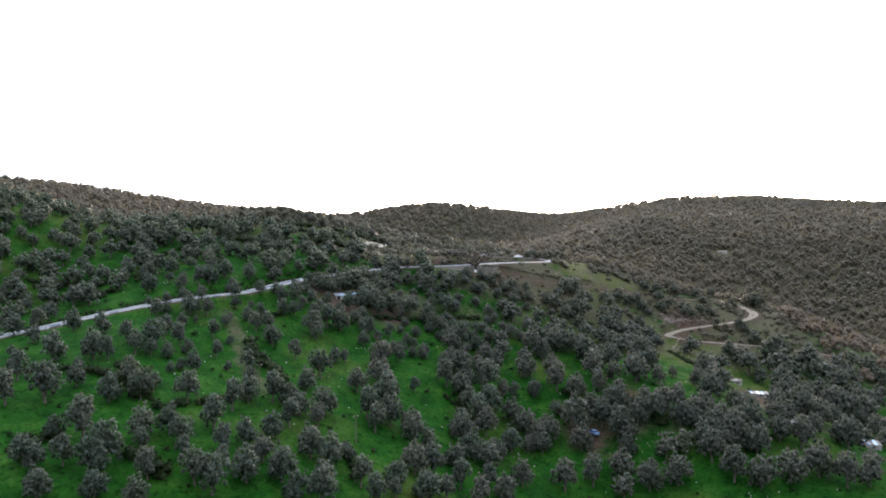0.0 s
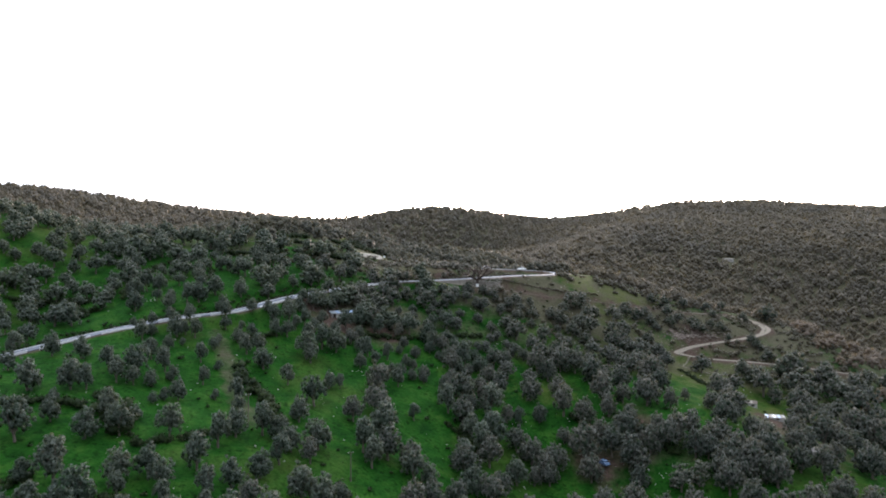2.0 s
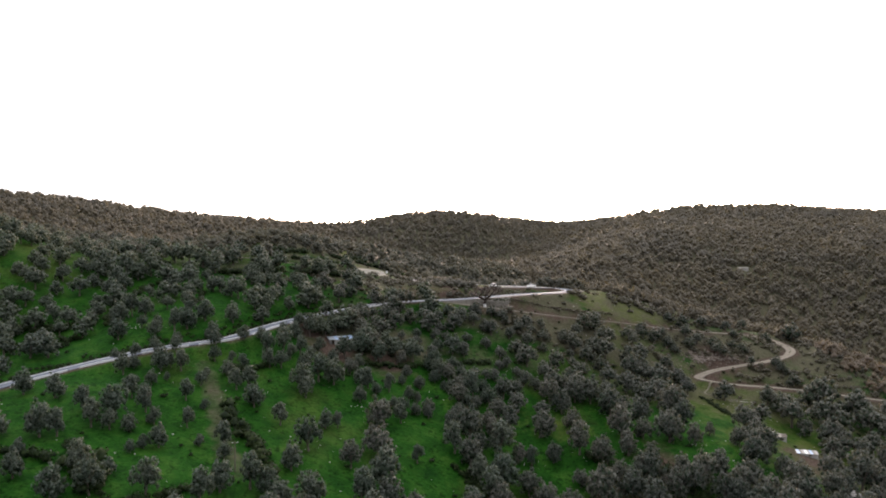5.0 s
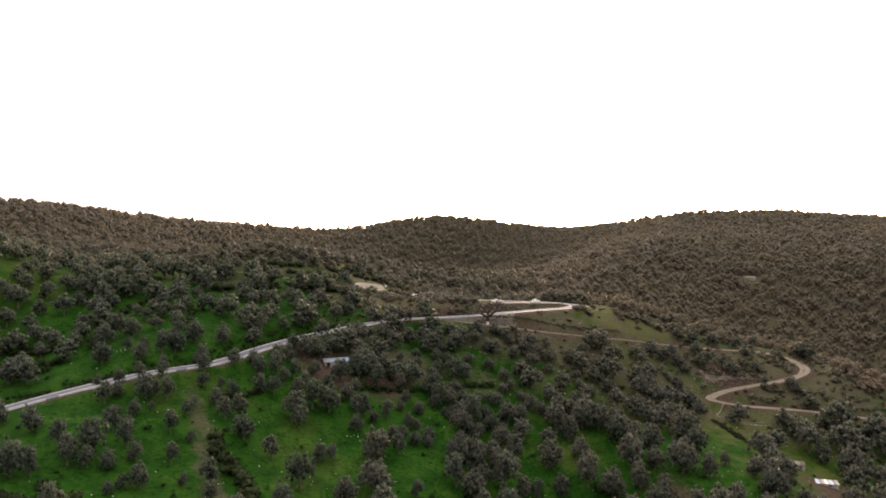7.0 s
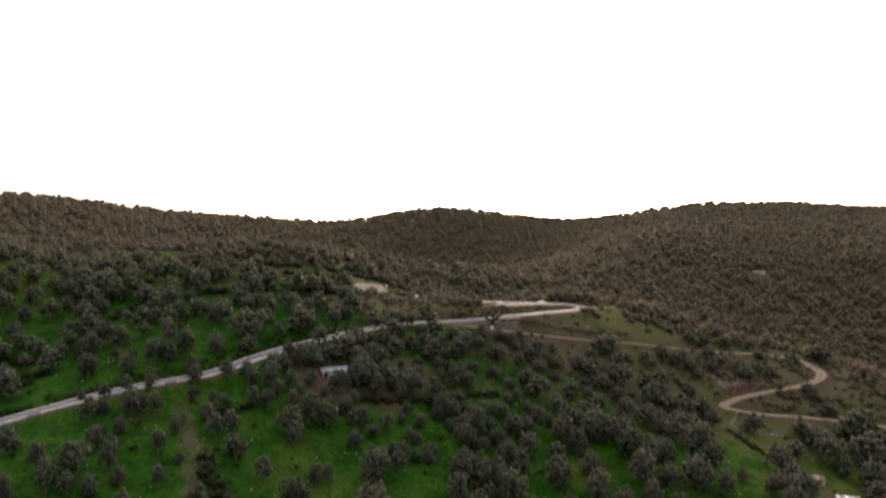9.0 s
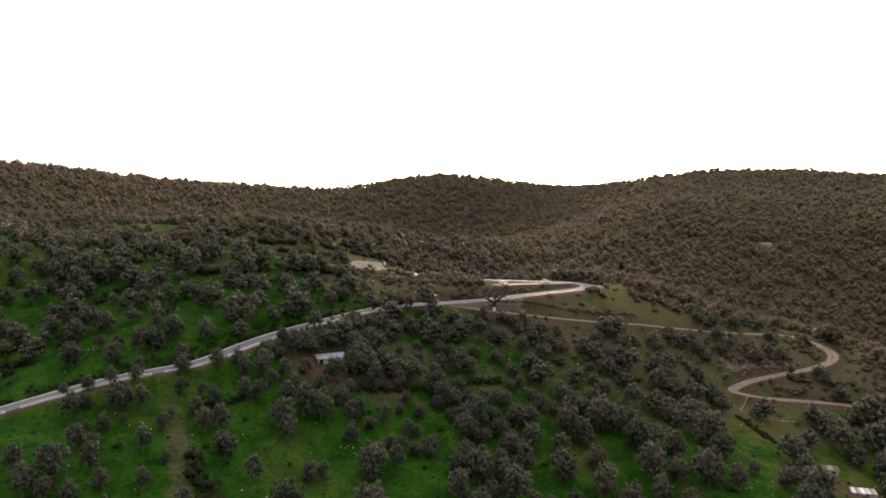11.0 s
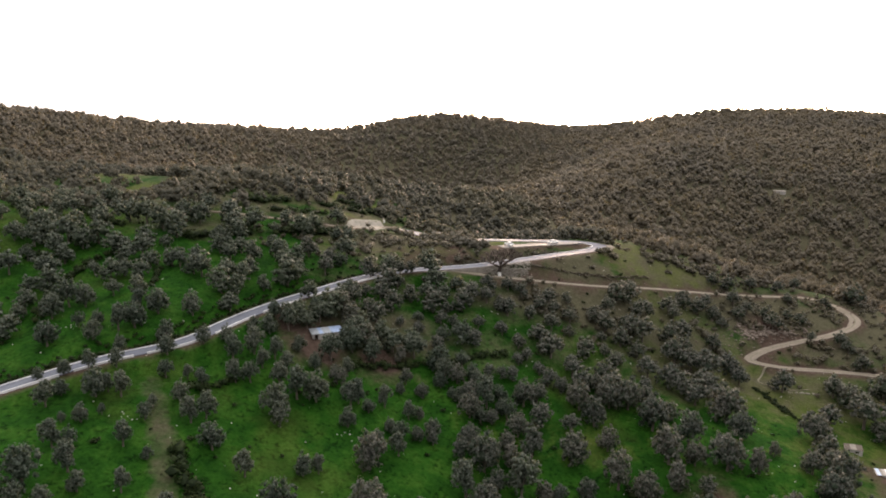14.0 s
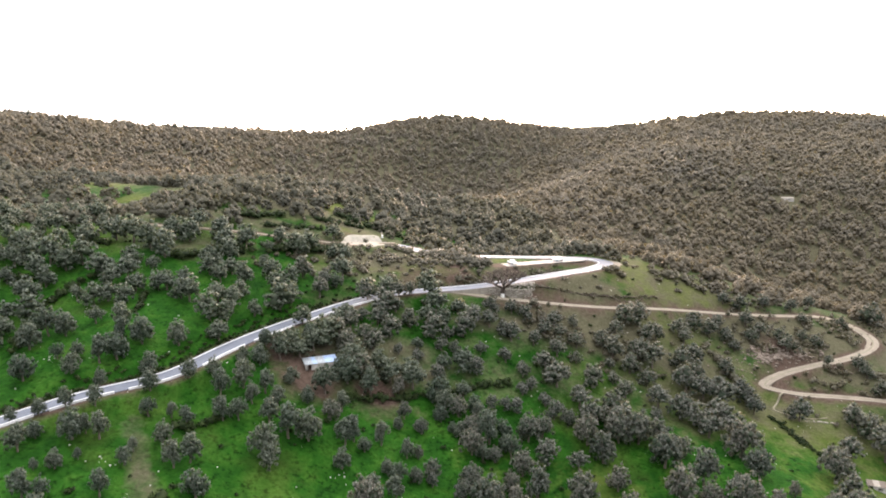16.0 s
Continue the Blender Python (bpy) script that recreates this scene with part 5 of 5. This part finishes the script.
hut("farm_shed", -36.8, 269.6, 24, 8.4, 3.6, 1.9, 0.16, 8, [PALE_ZINC, PALE_ZINC, ZINC, PALE_ZINC, PALE_ZINC, ZINC, ZINC, ZINC], "low whitewashed farm shed with a corrugated zinc roof on bare earth")
hut("goat_shed", 112.5, 254.5, -14, 6.4, 3.0, 1.3, 0.10, 9, [LIME, ZINC, STONE, LIME, WHITE], "long low shed with pale sheet roofing among trees")
hut("lean_to", 108.5, 264.0, -20, 4.2, 2.6, 1.8, 0.15, 3, [BARK, STONE], "small dark lean-to with a patched sheet roof")
hut("store", 112.0, 227.0, 15, 3.2, 2.4, 1.6, 0.2, 3, [LIME], "small store with white roof sheets under trees")
hut("barn", 136.5, 228.0, -12, 6.0, 3.6, 1.9, 0.14, 6, [ZINC, STONE], "grey-roofed farm barn with a pale wall")
hut("cottage", 223.0, 569.0, -15, 7.5, 4.0, 1.8, 0.12, 7, [STONE], "pale cottage alone on the wooded hillside")


# ---- cars ----
def car(x, y, turn, paint, label, z=None):
    thing = tagged(new("car"), label, "car", "parked cars")
    z = float(height(x, y)[0]) + 0.16 if z is None else z
    thing.matrix_basis = pose(x, y, z, 0, 0, turn)
    bm = bmesh.new()
    box(bm, (4.1, 1.66, 0.62), pose(0, 0, 0.58), 0.12)
    part("body", bm, paint, thing)
    bm = bmesh.new()
    box(bm, (2.3, 1.5, 0.56), pose(-0.15, 0, 1.14), 0.05)
    for v in bm.verts:
        if v.co.z > 1.2:
            v.co.x = v.co.x * 0.78 - 0.05
            v.co.y *= 0.86
    part("cabin", bm, paint, thing)
    for s in (-1, 1):
        part("side_window", block((1.7, 0.03, 0.34), pose(-0.15, s * 0.715, 1.14, -s * 10)), GLASS, thing)
        part("headlight", block((0.08, 0.3, 0.14), pose(2.03, s * 0.58, 0.68), 0.02), WHITE, thing)
        for fx in (-1.3, 1.3):
            bm = bmesh.new()
            bmesh.ops.create_cone(bm, cap_ends=True, segments=16, radius1=0.31, radius2=0.31, depth=0.2, matrix=pose(fx, s * 0.76, 0.31, 90))
            wheel = part("wheel", bm, RUBBER, thing)
            bm = bmesh.new()
            bmesh.ops.create_cone(bm, cap_ends=True, segments=12, radius1=0.18, radius2=0.15, depth=0.04, matrix=pose(fx, s * 0.87, 0.31, 90 * s))
            part("rim", bm, ZINC, wheel)
    part("windscreen", block((0.04, 1.3, 0.46), pose(0.93, 0, 1.12, 0, -28, 0)), GLASS, thing)
    part("rear_window", block((0.04, 1.3, 0.40), pose(-1.2, 0, 1.14, 0, 22, 0)), GLASS, thing)
    return thing


car(46.0, 217.5, 115, BLUE, "small blue car parked between trees on bare earth")
car(19.0, 334.6, 118, WHITE, "white car parked on the lay-by inside the bend")
car(36.5, 345.0, 35, WHITE, "white car on the far side of the lay-by")
car(-7.5, 350.5, 160, LIME, "grey car behind bushes on the upper road")


# ---- lay-by inside the hairpin, and the bare parking place ----
def apron(name, cx, cy, rx, ry, turn, mat, label, lift=0.12):
    """A flat patch that lies on the ground with an uneven rim."""
    bm = bmesh.new()
    n, rings = 36, 5
    q = radians(turn)
    prev = None
    for k in range(rings + 1):
        ring = []
        for i in range(n):
            a = 2 * math.pi * i / n
            s = k / rings * (1 + 0.10 * math.sin(3 * a + 1) + 0.06 * math.sin(5 * a))
            u, v = rx * s * math.cos(a), ry * s * math.sin(a)
            x, y = cx + u * math.cos(q) - v * math.sin(q), cy + u * math.sin(q) + v * math.cos(q)
            ring.append(bm.verts.new((x, y, float(height(x, y)[0]) + (lift if k < rings else -0.15))))
            if k == 0:
                break
        if k == 1:
            for i in range(n):
                bm.faces.new((prev[0], ring[i], ring[(i + 1) % n]))
        elif k > 1:
            for i in range(n):
                bm.faces.new((prev[i], ring[i], ring[(i + 1) % n], prev[(i + 1) % n]))
        prev = ring
    ob = part(name, bm, mat, None, label, True)
    return tagged(ob, category="ground", kind="structure")


apron("parking_place", -34.0, 351.5, 12.5, 7.2, 62, GRAVEL, "bare pale dirt parking place on the crest")
apron("bend_shoulder", 57.5, 349.5, 3.6, 4.5, 0, DIRT, "pale gravel shoulder outside the hairpin")


# ---- bare tree, poles ----
def bare_tree(x, y):
    thing = tagged(new("bare_tree"), "leafless spreading tree with a whitewashed trunk foot", "tree")
    thing.matrix_basis = pose(x, y, float(height(x, y)[0]))
    thing.scale = (1.45, 1.45, 1.4)
    r = np.random.default_rng(5)
    V, F = [], []
    limb(V, F, (0, 0, 0.9), (0.2, 0, 2.2), 0.42, 0.38, 8, 0.05)
    ob = new("trunk", fast_mesh("trunk", np.vstack(V), np.vstack(F), DARK_BARK, True))
    ob.parent = thing
    for k in range(7):
        q = k * 2 * math.pi / 7 + r.uniform(-0.3, 0.3)
        V, F = [], []
        first = np.array([math.cos(q), math.sin(q), r.uniform(0.3, 0.8)])
        tips = [(np.array([0.2, 0, 2.1]), first / np.linalg.norm(first), 0.30, 0)]
        while tips:
            a, d, rad, level = tips.pop()
            b = a + d * (2.3, 1.8, 1.3, 0.9)[level]
            limb(V, F, a, b, rad, rad * 0.55, 5 if level < 2 else 3, r.uniform(-0.2, 0.2), 2)
            if level < 3:
                for _ in range(3 if level < 2 else 4):
                    turn = r.normal(size=3)
                    turn[2] = abs(turn[2]) * 0.6 + 0.2
                    out = b * (1, 1, 0) / (np.linalg.norm(b[:2]) + 1)
                    way_on = turn / np.linalg.norm(turn) + 0.55 * out + 0.4 * d
                    tips.append((b, way_on / np.linalg.norm(way_on), rad * 0.62, level + 1))
        ob = new("branch", fast_mesh("branch", np.vstack(V), np.vstack(F), DARK_BARK, True))
        ob.parent = thing
    V, F = [], []
    limb(V, F, (0, 0, -0.5), (0, 0, 0.95), 0.42, 0.38, 8, 0.0)
    ob = tagged(new("trunk_foot", fast_mesh("trunk_foot", np.vstack(V), np.vstack(F), WHITE, True)), "whitewashed trunk foot")
    ob.parent = thing


bare_tree(14.2, 312.9)


def utility_pole(x, y, tall):
    thing = tagged(new("utility_pole"), "weathered wooden utility pole with a short crossarm", "pole", "poles")
    thing.matrix_basis = pose(x, y, float(height(x, y)[0]), 0, 0, 20)
    V, F = [], []
    limb(V, F, (0, 0, -0.8), (0, 0, tall), 0.14, 0.09, 8, 0.0)
    ob = new("pole", fast_mesh("pole", np.vstack(V), np.vstack(F), BARK, True))
    ob.parent = thing
    part("crossarm", block((1.4, 0.1, 0.12), pose(0, 0.12, tall - 0.5), 0.01), BARK, thing)
    for s in (-0.55, 0.55):
        bm = bmesh.new()
        bmesh.ops.create_cone(bm, cap_ends=True, segments=8, radius1=0.06, radius2=0.04, depth=0.18, matrix=pose(s, 0.12, tall - 0.35))
        part("insulator", bm, WHITE, thing)


utility_pole(-48.8, 189.4, 7.0)
utility_pole(-21.6, 176.3, 7.0)


def marker_stone(x, y):
    """A squat whitewashed pillar with a cap and a foot."""
    thing = tagged(new("marker_stone"), "squat whitewashed marker pillar beside the parking place", "pillar")
    thing.matrix_basis = pose(x, y, float(height(x, y)[0]), 0, 0, 25)
    thing.scale = (0.7, 0.7, 0.7)
    part("foot", block((1.1, 0.9, 0.3), pose(0, 0, 0.05), 0.03), CONCRETE, thing)
    part("shaft", block((0.8, 0.6, 1.1), pose(0, 0, 0.7), 0.04), WHITE, thing)
    part("cap", block((0.95, 0.75, 0.14), pose(0, 0, 1.3), 0.03), WHITE, thing)


marker_stone(-29.2, 363.9)

# ---- walls of loose stone, last ----
stone_wall([(-4.5, 313.0), (0.5, 313.3), (4.5, 313.4), (9.1, 313.5), (16.5, 313.9), (23.4, 314.9)], 0.7, "dry stone retaining wall of pale rubble behind the bare tree", 4.2, 0.62, 1.15)
stone_wall([(25.3, 318.0), (33.0, 319.4), (42.8, 321.5), (51.0, 324.2), (58.5, 326.9), (69.3, 333.5)], 0.6, "low dark terrace wall of brown stones above the track", mat=DARKROCK)
stone_wall([(103.5, 292.7), (108.5, 292.6), (112.8, 292.3)], 0.5, "low tumbled stone wall below the dirt track", 0.7)
stone_wall([(118.7, 292.5), (124.2, 294.7), (128.5, 295.9)], 0.6, "end of a tumbled stone wall below the track", 0.4)
